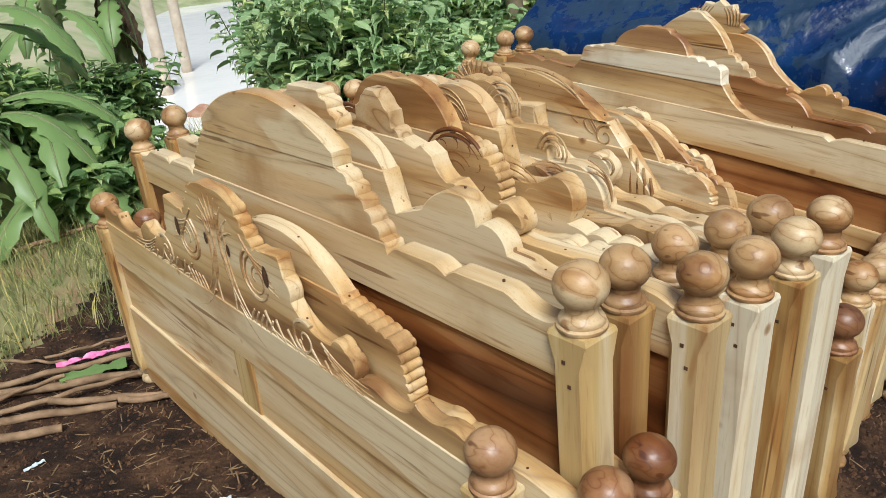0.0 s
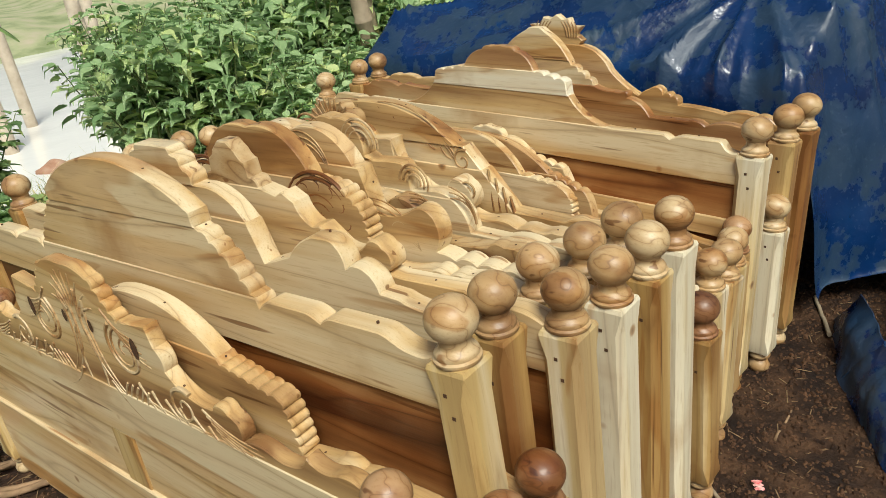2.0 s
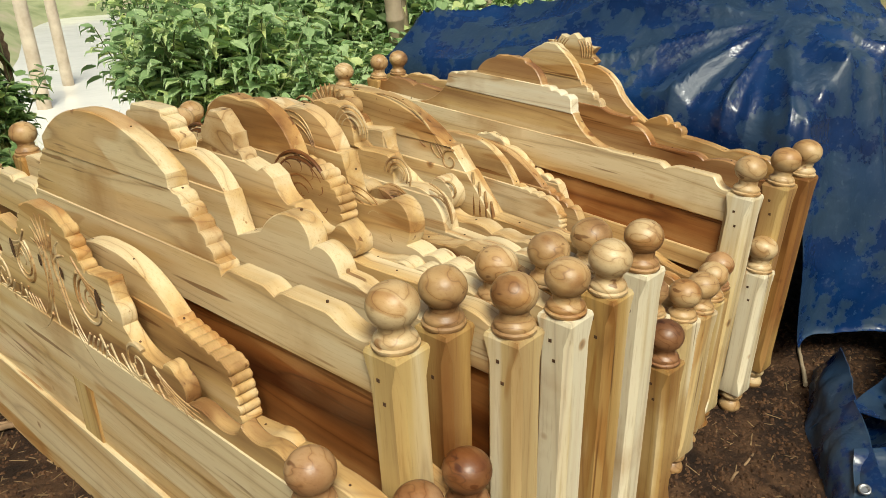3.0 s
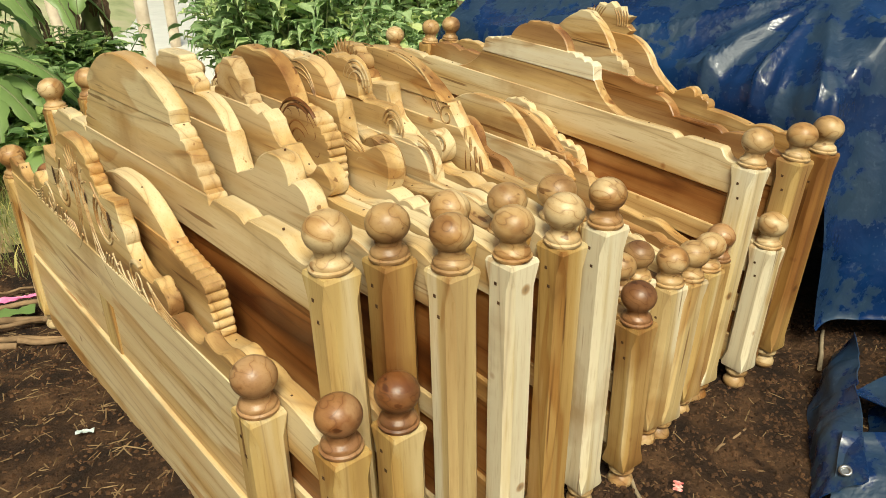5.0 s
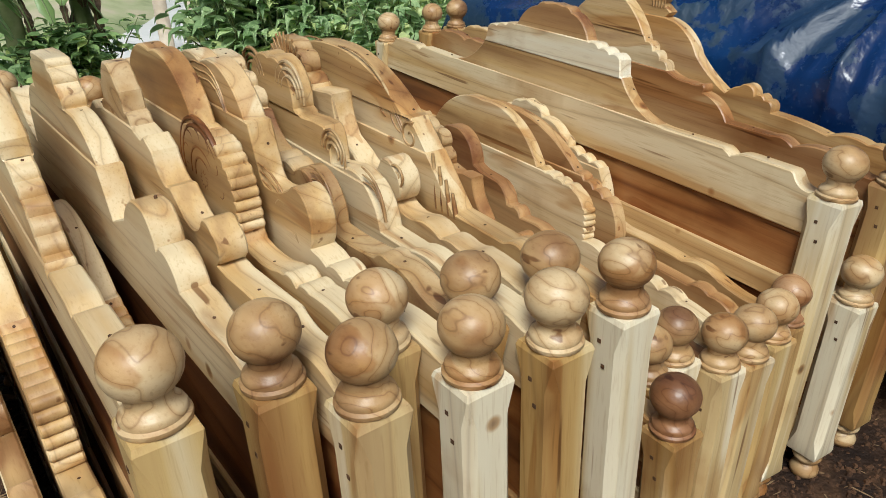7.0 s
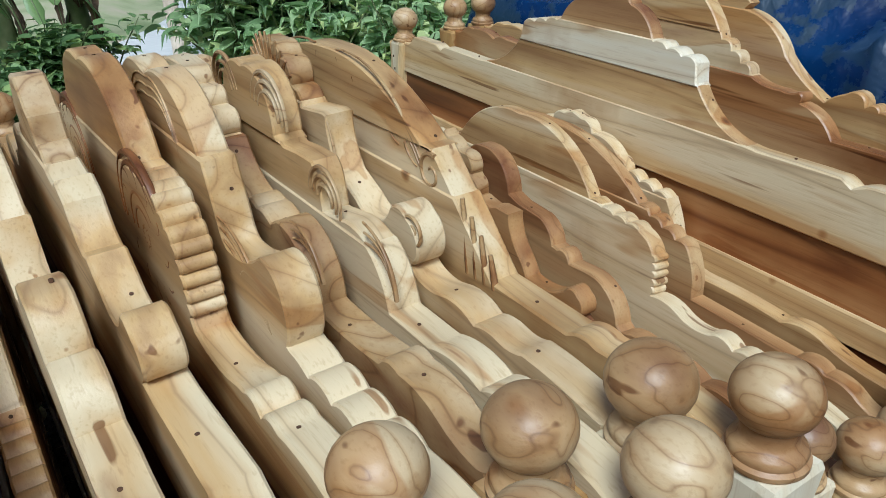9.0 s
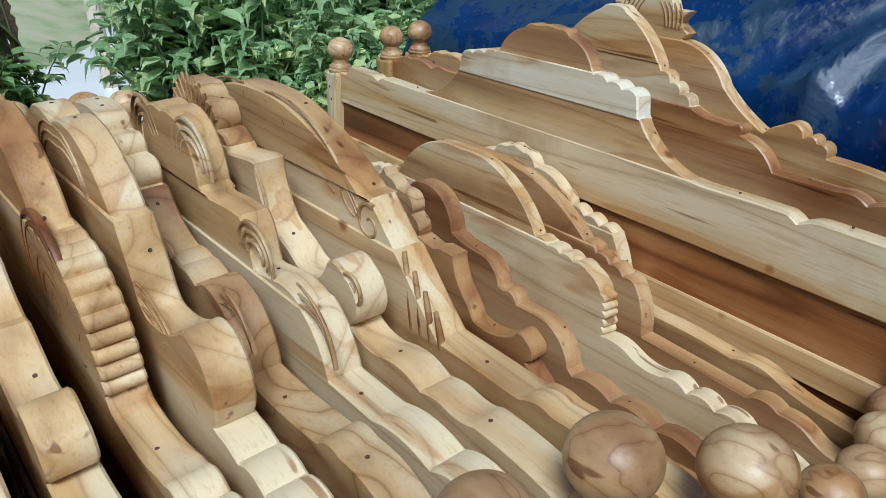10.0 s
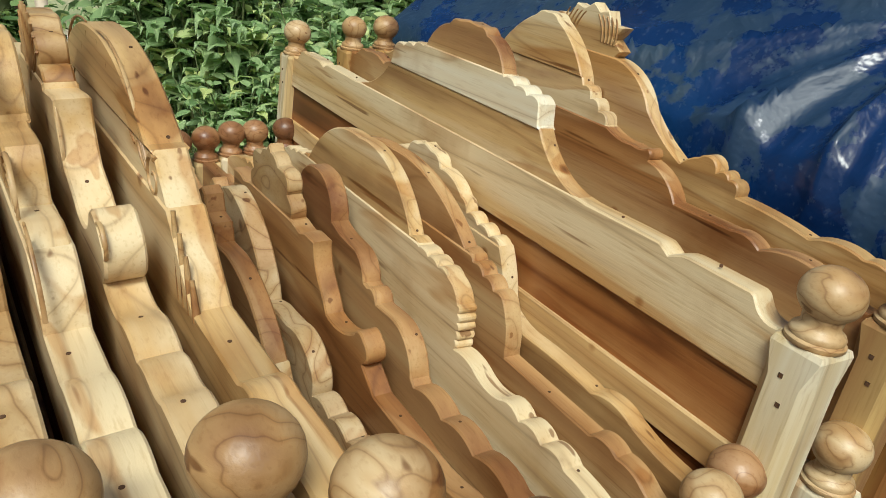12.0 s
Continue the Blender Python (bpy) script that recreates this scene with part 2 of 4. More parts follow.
def tarp_material():
    """Woven plastic sheet: deep blue where wet, dull grey-blue where it has dried in hard-edged patches."""
    m, n, l, b = mat("blue_tarpaulin")
    tc = n.new("ShaderNodeTexCoord")
    a = n.new("ShaderNodeTexNoise"); a.inputs["Scale"].default_value = 3.0; a.inputs["Detail"].default_value = 5
    l.new(tc.outputs["Object"], a.inputs["Vector"])
    base = ramp(n, ((0.3, (0.002, 0.012, 0.055)), (0.55, (0.003, 0.022, 0.090)), (0.75, (0.006, 0.036, 0.12))))
    l.new(a.outputs["Fac"], base.inputs[0])
    wet = n.new("ShaderNodeTexNoise"); wet.inputs["Scale"].default_value = 5.5; wet.inputs["Detail"].default_value = 12
    wet.inputs["Roughness"].default_value = 0.66
    l.new(tc.outputs["Object"], wet.inputs["Vector"])
    dry = ramp(n, ((0.485, (0, 0, 0)), (0.515, (1, 1, 1))))
    l.new(wet.outputs["Fac"], dry.inputs[0])
    dull = ramp(n, ((0.35, (0.007, 0.028, 0.075)), (0.7, (0.022, 0.045, 0.077))))
    l.new(a.outputs["Fac"], dull.inputs[0])
    mx = n.new("ShaderNodeMix"); mx.data_type = "RGBA"
    l.new(dry.outputs[0], mx.inputs["Factor"]); l.new(base.outputs[0], mx.inputs["A"]); l.new(dull.outputs[0], mx.inputs["B"])
    # pale scuffs and grit
    sc = n.new("ShaderNodeTexNoise"); sc.inputs["Scale"].default_value = 60.0; sc.inputs["Detail"].default_value = 6
    l.new(tc.outputs["Object"], sc.inputs["Vector"])
    sr = ramp(n, ((0.60, (0, 0, 0)), (0.72, (0.22, 0.22, 0.22))))
    l.new(sc.outputs["Fac"], sr.inputs[0])
    mx2 = n.new("ShaderNodeMix"); mx2.data_type = "RGBA"; mx2.inputs["B"].default_value = (0.14, 0.19, 0.25, 1)
    l.new(sr.outputs[0], mx2.inputs["Factor"]); l.new(mx.outputs["Result"], mx2.inputs["A"])
    l.new(mx2.outputs["Result"], b.inputs["Base Color"])
    rr = ramp(n, ((0.0, (0.26, 0.26, 0.26)), (1.0, (0.48, 0.48, 0.48))))
    l.new(dry.outputs[0], rr.inputs[0]); l.new(rr.outputs[0], b.inputs["Roughness"])
    cr = n.new("ShaderNodeTexNoise"); cr.inputs["Scale"].default_value = 7.0; cr.inputs["Detail"].default_value = 4; cr.inputs["Distortion"].default_value = 0.3
    l.new(tc.outputs["Object"], cr.inputs["Vector"])
    bp = n.new("ShaderNodeBump"); bp.inputs["Strength"].default_value = 0.45; bp.inputs["Distance"].default_value = 0.04
    l.new(cr.outputs["Fac"], bp.inputs["Height"]); l.new(bp.outputs[0], b.inputs["Normal"])
    return m


TARP = tarp_material()
WATER, wa_n, wa_l, wa_b = mat("river_water")
# near-white base colour paints in the bright sky's reflection on muddy water
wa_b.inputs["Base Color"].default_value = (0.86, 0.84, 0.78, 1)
wa_b.inputs["Roughness"].default_value = 0.06
wave = wa_n.new("ShaderNodeTexNoise"); wave.inputs["Scale"].default_value = 1.2; wave.inputs["Detail"].default_value = 4
wa_c = wa_n.new("ShaderNodeTexCoord"); wa_l.new(wa_c.outputs["Object"], wave.inputs["Vector"])
wbp = wa_n.new("ShaderNodeBump"); wbp.inputs["Strength"].default_value = 0.12; wbp.inputs["Distance"].default_value = 0.1
wa_l.new(wave.outputs["Fac"], wbp.inputs["Height"]); wa_l.new(wbp.outputs[0], wa_b.inputs["Normal"])


# ---- building helpers ----
def part(name, bm, material, parent=None, label="", smooth=38):
    me = bpy.data.meshes.new(name)
    bm.normal_update()
    bm.to_mesh(me)
    bm.free()
    me.materials.append(material)
    if smooth:
        me.polygons.foreach_set("use_smooth", [True] * len(me.polygons))
        me.set_sharp_from_angle(angle=radians(smooth))
    ob = new(name, me)
    if parent:
        ob.parent = parent
    if label:
        ob["label"] = label
    return ob


def lathe(bm, rings, at=(0, 0, 0), seg=24):
    """A turned shape about z: rings of (radius, height)."""
    prev = None
    for r, z in rings:
        row = [bm.verts.new((at[0] + r * math.cos(2 * math.pi * k / seg), at[1] + r * math.sin(2 * math.pi * k / seg), at[2] + z)) for k in range(seg)]
        if prev:
            for k in range(seg):
                bm.faces.new((prev[k], prev[(k + 1) % seg], row[(k + 1) % seg], row[k]))
        else:
            bm.faces.new(row[::-1])
        prev = row
    bm.faces.new(prev)


def slab(bm, outline, y0, y1, bevel=0.003):
    """A board: an outline in x, z, given thickness along y, its rim eased."""
    area = sum(a[0] * b[1] - b[0] * a[1] for a, b in zip(outline, outline[1:] + outline[:1]))
    if area < 0:
        outline = outline[::-1]
    n = len(outline)
    rows = []
    for y, inset in ((y0, bevel), (y0 + bevel, 0), (y1 - bevel, 0), (y1, bevel)):
        row = []
        for k, (x, z) in enumerate(outline):
            (ax, az), (cx, cz) = outline[k - 1], outline[(k + 1) % n]
            tx, tz = cx - ax, cz - az
            d = math.hypot(tx, tz) or 1
            row.append(bm.verts.new((x - tz / d * inset, y, z + tx / d * inset)))
        rows.append(row)
    bm.faces.new(rows[0])
    for a, b in zip(rows, rows[1:]):
        for k in range(n):
            bm.faces.new((a[(k + 1) % n], a[k], b[k], b[(k + 1) % n]))
    bm.faces.new(rows[-1][::-1])


def box(bm, x0, x1, y0, y1, z0, z1, bevel=0.003):
    slab(bm, [(x0, z0), (x1, z0), (x1, z1), (x0, z1)], y0, y1, bevel)


def tube(bm, pts, radius, seg=6, taper=None):
    """A rod along points, of one radius or tapering."""
    prev, n = None, len(pts)
    for k, p in enumerate(pts):
        p = Vector(p)
        t = (Vector(pts[min(k + 1, n - 1)]) - Vector(pts[max(k - 1, 0)])).normalized()
        side = t.cross(Vector((0.13, 0.97, 0.2))).normalized()
        up = side.cross(t)
        r = radius if taper is None else radius + (taper - radius) * k / (n - 1)
        row = [bm.verts.new(p + (side * math.cos(2 * math.pi * j / seg) + up * math.sin(2 * math.pi * j / seg)) * r) for j in range(seg)]
        if prev:
            for j in range(seg):
                bm.faces.new((prev[j], prev[(j + 1) % seg], row[(j + 1) % seg], row[j]))
        else:
            bm.faces.new(row[::-1])
        prev = row
    bm.faces.new(prev)


class Edge:
    """The sawn top edge of a bed end, drawn from the post to the middle."""

    def __init__(self, u, v):
        self.p = [(u, v)]

    def to(self, u, v):
        self.p.append((u, v))
        return self

    def bend(self, c, d, sag, n):
        a, b = self.p[-1]
        L = math.hypot(c - a, d - b)
        nx, nz = -(d - b) / L, (c - a) / L
        s = sag if abs(sag) > 1e-5 else 1e-5
        r = (L * L / 4 + s * s) / (2 * s)
        mx, mz = (a + c) / 2 - nx * (r - s), (b + d) / 2 - nz * (r - s)
        a0, a1 = math.atan2(b - mz, a - mx), math.atan2(d - mz, c - mx)
        while sag > 0 and a1 > a0:
            a1 -= 2 * math.pi
        while sag < 0 and a1 < a0:
            a1 += 2 * math.pi
        R = math.hypot(a - mx, b - mz)
        for j in range(1, n + 1):
            w = a0 + (a1 - a0) * j / n
            self.p.append((mx + R * math.cos(w), mz + R * math.sin(w)))
        return self

    def arc(self, u, v, sag, n=9):
        """A bow to (u, v); sag above 0 swells outwards, to the left of the way."""
        return self.bend(u, v, sag, n)

    def ogee(self, u, v, sag, n=6):
        (a, b), c = self.p[-1], u
        return self.bend((a + c) / 2, (b + v) / 2, sag, n).bend(c, v, -sag, n)

    def scallops(self, u, v, count, sag, bulge=0.0, n=5):
        (a, b), c, d = self.p[-1], u, v
        L = math.hypot(c - a, d - b)
        nx, nz = -(d - b) / L, (c - a) / L
        for j in range(1, count + 1):
            f = j / count
            q = bulge * 4 * f * (1 - f)
            self.bend(a + (c - a) * f + nx * q, b + (d - b) * f + nz * q, sag, n)
        return self


# ---- ground ----
def smooth(a, b, x):
    t = min(1.0, max(0.0, (x - a) / (b - a)))
    return t * t * (3 - 2 * t)


def ground_z(x, y):
    bump = 0.075 * smooth(0.7, 0.0, x) * smooth(2.2, 0.3, y) * smooth(-3.0, -0.6, x)
    far = -0.05 * smooth(0.4, 1.9, y)
    lip = 0.10 * smooth(2.0, 2.7, y)
    bank = -1.3 * smooth(4.5, 6.6, y)
    return bump + far + lip + bank


def make_ground():
    bm = bmesh.new()
    xs = sorted({-400, -120, -40, -15, -8, -5, 8, 12, 20, 45, 120, 400} | {round(-3.4 + 0.055 * k, 3) for k in range(150)})
    ys = sorted({-400, -120, -30, -10, -5, -3, 6, 7, 8, 9, 10, 20} | {round(-2.0 + 0.055 * k, 3) for k in range(115)})
    grid = []
    for y in ys:
        row = []
        for x in xs:
            z = ground_z(x, y)
            if -3.5 < x < 5 and -2.1 < y < 4.4:
                z += 0.022 * (noise.noise((x * 2.6, y * 2.6, 0.3))) + 0.012 * noise.noise((x * 9, y * 9, 2.0)) + 0.006 * noise.noise((x * 23, y * 23, 5.0))
            row.append(bm.verts.new((x, y, z)))
        grid.append(row)
    for a, b in zip(grid, grid[1:]):
        for k in range(len(xs) - 1):
            bm.faces.new((a[k], a[k + 1], b[k + 1], b[k]))
    g = part("ground", bm, SOIL, None, "", 0)
    g.data.polygons.foreach_set("use_smooth", [True] * len(g.data.polygons))
    g.data.materials.append(TURF)
    for p in g.data.polygons:
        c = p.center
        if c.y > 2.55 + 0.3 * noise.noise((c.x * 1.5, c.y * 1.5, 0)) - 0.6 * smooth(0.3, -1.0, c.x) or abs(c.x) > 9 or c.y < -4:
            p.material_index = 1
    tagged(g, "dark reddish-brown damp soil with turf behind", "ground", "", "structure")


make_ground()


# ---- bed ends ----
CHAMFER = 0.62


def post(parent, u, v_low, ball, wide=0.076, timber=None):
    """A square post with stopped chamfers, a turned ball on rings above and a turned bun foot; local origin at the ball line."""
    h, top, bot = wide / 2, -0.070, v_low + 0.075
    c0, c1 = h * CHAMFER, h * 0.97
    bm = bmesh.new()
    prev = None
    for z, hw, c in ((bot, h * 0.93, c1), (bot + 0.010, h, c1), (bot + 0.055, h, c0), (top - 0.055, h, c0), (top - 0.008, h, c1), (top, h * 0.92, c1)):
        c = min(c, hw * 0.999)
        ring = [(hw, -c), (hw, c), (c, hw), (-c, hw), (-hw, c), (-hw, -c), (-c, -hw), (c, -hw)]
        row = [bm.verts.new((u + a, b, z)) for a, b in ring]
        if prev:
            for k in range(8):
                bm.faces.new((prev[k], prev[(k + 1) % 8], row[(k + 1) % 8], row[k]))
        else:
            bm.faces.new(row[::-1])
        prev = row
    bm.faces.new(prev)
    shaft = part("post", bm, timber or WOOD_Z, parent, "", 20)
    bm = bmesh.new()  # square pegs that lock the rails
    for z, off in ((-0.118, 0.006), (-0.158, -0.004)):
        box(bm, u + off - 0.0035, u + off + 0.0035, h - 0.004, h + 0.0010, z - 0.0035, z + 0.0035, 0.0006)
    tagged(part("pegs", bm, PEG, shaft, "dark square peg heads", 0), "", "", "", "stuff")
    bm = bmesh.new()
    r = 0.0418 * random.uniform(0.97, 1.04)
    rings = [(0.036, -0.0715), (0.0395, -0.068), (0.0395, -0.063), (0.0355, -0.060), (0.0365, -0.055), (0.034, -0.050), (0.028, -0.046), (0.0255, -0.041), (0.0265, -0.036)]
    rings += [(r * math.cos(a), r * 0.885 * math.sin(a)) for a in np.linspace(-0.9, 1.25, 15)]
    rings += [(r * 0.24, r * 0.865), (r * 0.10, r * 0.875)]
    lathe(bm, rings, (u, 0, 0), 28)
    part("finial", bm, ball, shaft, "turned brown ball finial on rings", 50)
    bm = bmesh.new()
    lathe(bm, [(0.016, v_low), (0.027, v_low + 0.003), (0.034, v_low + 0.014), (0.034, v_low + 0.024), (0.027, v_low + 0.037), (0.022, v_low + 0.042), (0.024, v_low + 0.047), (0.032, v_low + 0.053), (0.034, v_low + 0.060), (0.030, v_low + 0.067), (0.030, v_low + 0.078)], (u, 0, 0), 22)
    part("foot", bm, WOOD_BALL, shaft, "turned bun foot", 50)


def relief(parent, paths, y, label="shallow carved scrollwork", material=None):
    """Carved ridges standing a few millimetres proud of the board's face."""
    bm = bmesh.new()
    for pts, r in paths:
        tube(bm, [(u, y - 0.55 * r, v) for u, v in pts], r, 6, r * 0.55)
    tagged(part("carving", bm, material or WOOD_CARVE, parent, label, 60), "", "", "", "stuff")


def spiral(cu, cv, r0, r1, a0, turns, n=26):
    return [(cu + (r0 + (r1 - r0) * j / n) * math.cos(a0 + turns * 2 * math.pi * j / n), cv + (r0 + (r1 - r0) * j / n) * math.sin(a0 + turns * 2 * math.pi * j / n)) for j in range(n + 1)]


def bow(a, b, sag, n=12):
    L = math.hypot(b[0] - a[0], b[1] - a[1])
    nx, nz = -(b[1] - a[1]) / L, (b[0] - a[0]) / L
    return [(a[0] + (b[0] - a[0]) * t + nx * sag * 4 * t * (1 - t), a[1] + (b[1] - a[1]) * t + nz * sag * 4 * t * (1 - t)) for t in np.linspace(0, 1, n)]


def nails(parent, pts, half):
    """Dark peg holes along the middle of the sawn top edge."""
    bm, last = bmesh.new(), 0.0
    for (u0, v0), (u1, v1) in zip(pts, pts[1:]):
        d = math.hypot(u1 - u0, v1 - v0)
        if u1 - last < 0.16 or d < 0.012 or u1 < u0 + 0.004:
            continue
        last = u1
        for s in (1, -1):
            u, tx = (u0 + u1) / 2, (u1 - u0) / d
            tz = (v1 - v0) / d
            c = Vector((u, random.uniform(-0.008, 0.008), (v0 + v1) / 2))
            ring = [c + Vector((tx, 0, tz)) * 0.0026 * math.cos(q) + Vector((0, 1, 0)) * 0.0026 * math.sin(q) + Vector((-tz, 0, tx)) * 0.0007 for q in np.linspace(0, 5.5, 8)]
            ring = [Vector((q.x if s == 1 else 2 * half - q.x, q.y, q.z)) for q in ring]
            low = [q - Vector((-tz * s, 0, tx)) * 0.004 for q in ring]
            a, b = [bm.verts.new(q) for q in ring], [bm.verts.new(q) for q in low]
            bm.faces.new(a if s == -1 else a[::-1])
            for k in range(8):
                bm.faces.new((a[k], a[k - 1], b[k - 1], b[k]))
    if bm.verts:
        tagged(part("peg_holes", bm, PEG, parent, "dark peg heads", 0), "", "", "", "stuff")


def bed_end(name, near, far, edge, lean=0.0, thick=0.046, height=0.85, rail=0.10, label="", mids=3, wide=0.076, group="stacked bed ends", joints=(), tones=(), inset_h=None, clear=0.12, stile_w=0.056, shift=0.0, inset_wood=None, ball=None, board=None, timber=None):
    """A bed end of raw timber between two posts, leaning by some degrees; edge draws its sawn top up to the middle."""
    ball, board = ball or WOOD_BALL, board or WOOD_X
    a, b = Vector(near), Vector(far)
    d = b - a
    length = d.length
    d.normalize()
    out = Vector((0, 0, 1)).cross(d).normalized()
    up = d.cross(out).normalized()
    m = Matrix.Translation(a) @ Matrix((d, out, up)).transposed().to_4x4() @ pose(0, 0, 0, lean)
    e = new(name)
    # d points away, out to the front
    e.matrix_world = m
    half = length / 2
    lows = []
    for u in (0, length):
        q = m @ Vector((u, 0, -height))
        lows.append(-height + (ground_z(q.x, q.y) - q.z) - 0.012)
    post(e, 0, lows[0], ball, wide, timber)
    post(e, length, lows[1], WOOD_BALL_DARK if height < 0.575 else WOOD_BALL, wide, timber)
    low = min(lows) + clear
    inset = wide / 2 - 0.004
    ed = edge(Edge(inset, -0.066))
    mid, end = half + shift, length - inset

    def fold(u):
        return end - (u - inset) * (end - mid) / (mid - inset)

    pieces, rest = [], [q for q in ed.p if q[0] < half + shift - 1e-4] + [(half + shift, ed.p[-1][1])]
    for z in joints:
        cut = max((i for i in range(len(rest) - 1) if rest[i][1] < z <= rest[i + 1][1]), default=None)
        if cut is None:
            continue
        (ua, va), (ub, vb) = rest[cut], rest[cut + 1]
        uc = ua + (ub - ua) * (z - va) / (vb - va)
        pieces.append([(u, min(v, z)) for u, v in rest[:cut + 1]] + [(uc, z)])
        rest = [(uc, z - 0.004), (uc, z)] + [(u, max(v, z + 0.0005)) for u, v in rest[cut + 1:]]
    pieces.append(rest)
    for j, piece in enumerate(pieces):
        low_z = -0.066 - rail if j == 0 else piece[0][1]
        own = piece
        ring = own + [(fold(u), v) for u, v in own[::-1]]
        if j == 0:
            ring = ring + [(ring[-1][0], low_z), (own[0][0], low_z)]
        clean = [q for i, q in enumerate(ring) if math.hypot(q[0] - ring[i - 1][0], q[1] - ring[i - 1][1]) > 6e-4]
        bm = bmesh.new()
        t2 = thick / 2 - 0.0025 * (j % 2)
        slab(bm, clean, -t2, t2, 0.003)
        part("crest_board", bm, tones[j] if j < len(tones) else board, e, "", 32)
    nails(e, ed.p, mid)
    # frame and inset boards below the crest
    z1 = -0.066 - rail - 0.001
    foot_rail = 0.095 if inset_h is None or clear > 0.1 else z1 - inset_h - low
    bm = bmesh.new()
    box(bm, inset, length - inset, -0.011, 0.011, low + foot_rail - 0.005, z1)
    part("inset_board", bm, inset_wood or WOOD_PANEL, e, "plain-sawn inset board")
    bm = bmesh.new()
    box(bm, inset, length - inset, -0.021, 0.021, low, low + foot_rail)
    part("bottom_rail", bm, WOOD_X, e)
    mid_z = (low + foot_rail + z1) / 2 if inset_h is None or clear < 0.1 else z1 - inset_h - 0.03
    if mid_z - 0.03 > low + foot_rail + 0.05:
        bm = bmesh.new()
        box(bm, inset, length - inset, -0.019, 0.019, mid_z - 0.03, mid_z + 0.03)
        part("cross_rail", bm, WOOD_X, e)
    for j in range(1, mids + 1):
        u = length * j / (mids + 1)
        bm = bmesh.new()
        box(bm, u - stile_w / 2, u + stile_w / 2, -0.017, 0.017, low + foot_rail + 0.0005, mid_z - 0.0305 if mid_z - 0.03 > low + foot_rail + 0.05 else z1 - 0.0005)
        part("stile", bm, WOOD_Z, e)
    tagged(e, label, "bed end", group)
    return e, half + shift, thick


# sawn edges, from post to middle
def e_h1(p):
    return p.ogee(.20, -.044, -.008).arc(.29, -.060, .012).arc(.375, -.042, .008).arc(.465, -.066, .012).scallops(.60, .078, 6, .009, .008).to(.612, .084).to(.612, .115).arc(.93, .209, .025, 20)


def e_h2(p):
    return p.ogee(.20, -.045, .006).to(.245, -.043).arc(.300, .005, .014).arc(.325, -.008, .004).arc(.375, .055, .016, 8).arc(.492, -.009, .014, 8).to(.580, -.040).to(.612, .050).arc(.755, .118, .022, 8).to(.775, .118).arc(.792, .150, .012).to(.800, .160).arc(.818, .182, .008).to(.830, .186).arc(.845, .201, .006).to(.902, .203)


def e_h3(p):
    return p.ogee(.20, -.035, .008).to(.36, -.040).to(.395, -.036).arc(.392, .018, .022, 8).arc(.440, .016, .014, 6).arc(.532, .014, -.020, 8).to(.566, .040).to(.590, .036).arc(.632, .085, -.008).to(.668, .104).to(.690, .094).to(.745, .106).arc(.772, .125, .008).to(.776, .160).arc(.800, .182, -.004).to(.826, .204).to(.842, .204)


def e_h4(p):
    return p.arc(.16, -.056, .008).arc(.205, -.066, .008).arc(.25, -.060, .010).to(.27, -.062).arc(.407, -.066, -.010).to(.415, -.050).scallops(.425, .045, 5, .008, .004).scallops(.475, .092, 3, .008).scallops(.565, .104, 3, .005).arc(.762, .212, .045, 18)


def e_h5(p):
    return p.arc(.18, -.055, .008).scallops(.345, -.050, 3, .010).arc(.395, -.040, .004).arc(.395, .042, .014, 8).arc(.455, .046, .012, 6).arc(.555, .024, -.008).arc(.570, .048, -.004).to(.592, .125).to(.610, .128).arc(.799, .200, .040, 14)


def e_h6(p):
    return p.ogee(.18, -.040, -.006).arc(.225, -.050, .008).arc(.385, -.058, -.004).arc(.475, .030, .030, 10).to(.50, .018).arc(.545, .026, .005).arc(.588, .026, .005).arc(.668, .088, -.014, 8).to(.685, .090).arc(.700, .126, .014).to(.722, .126).arc(.745, .150, .012).to(.770, .150).arc(.790, .176, .008).to(.839, .180)


def e_h7(p):
    return p.arc(.16, -.050, .008).arc(.23, -.055, .010).arc(.33, -.055, .010).to(.418, -.054).arc(.535, .030, .034, 12).to(.590, .022).to(.592, .055).arc(.655, .096, .020, 9).to(.705, .086).to(.728, .096).arc(.831, .182, .038, 14)


def e_h8(p):
    return p.arc(.16, -.050, .004).ogee(.25, -.058, -.004).ogee(.395, -.040, .008).arc(.395, .030, .024, 8).arc(.445, .022, .014).arc(.54, .012, -.022, 10).to(.588, .034).arc(.612, .118, -.008).to(.625, .124).to(.700, .112).arc(.730, .138, .008).to(.737, .138).arc(.750, .177, .010).to(.765, .178).arc(.800, .197, .008).to(.82, .197)


def e_h9(p):
    return p.arc(.20, -.052, .006).arc(.25, -.058, .006).to(.395, -.055).to(.474, .035).to(.482, .040).to(.530, .092).to(.552, .092).arc(.839, .184, .026, 18)


def e_l0(p):
    return p.ogee(.25, -.060, .008).to(.56, -.055).to(.600, .020).arc(.790, .134, .030, 10).to(.842, .131).to(.848, .166).to(.886, .172).to(.892, .204).to(.911, .214)


def e_la(p):
    return p.ogee(.28, -.066, .008).scallops(.475, -.064, 3, .012).arc(.485, -.010, .010, 5).arc(.580, .014, .014, 8).to(.660, .012).to(.700, .002).to(.705, .028).arc(.881, .165, .030, 14)


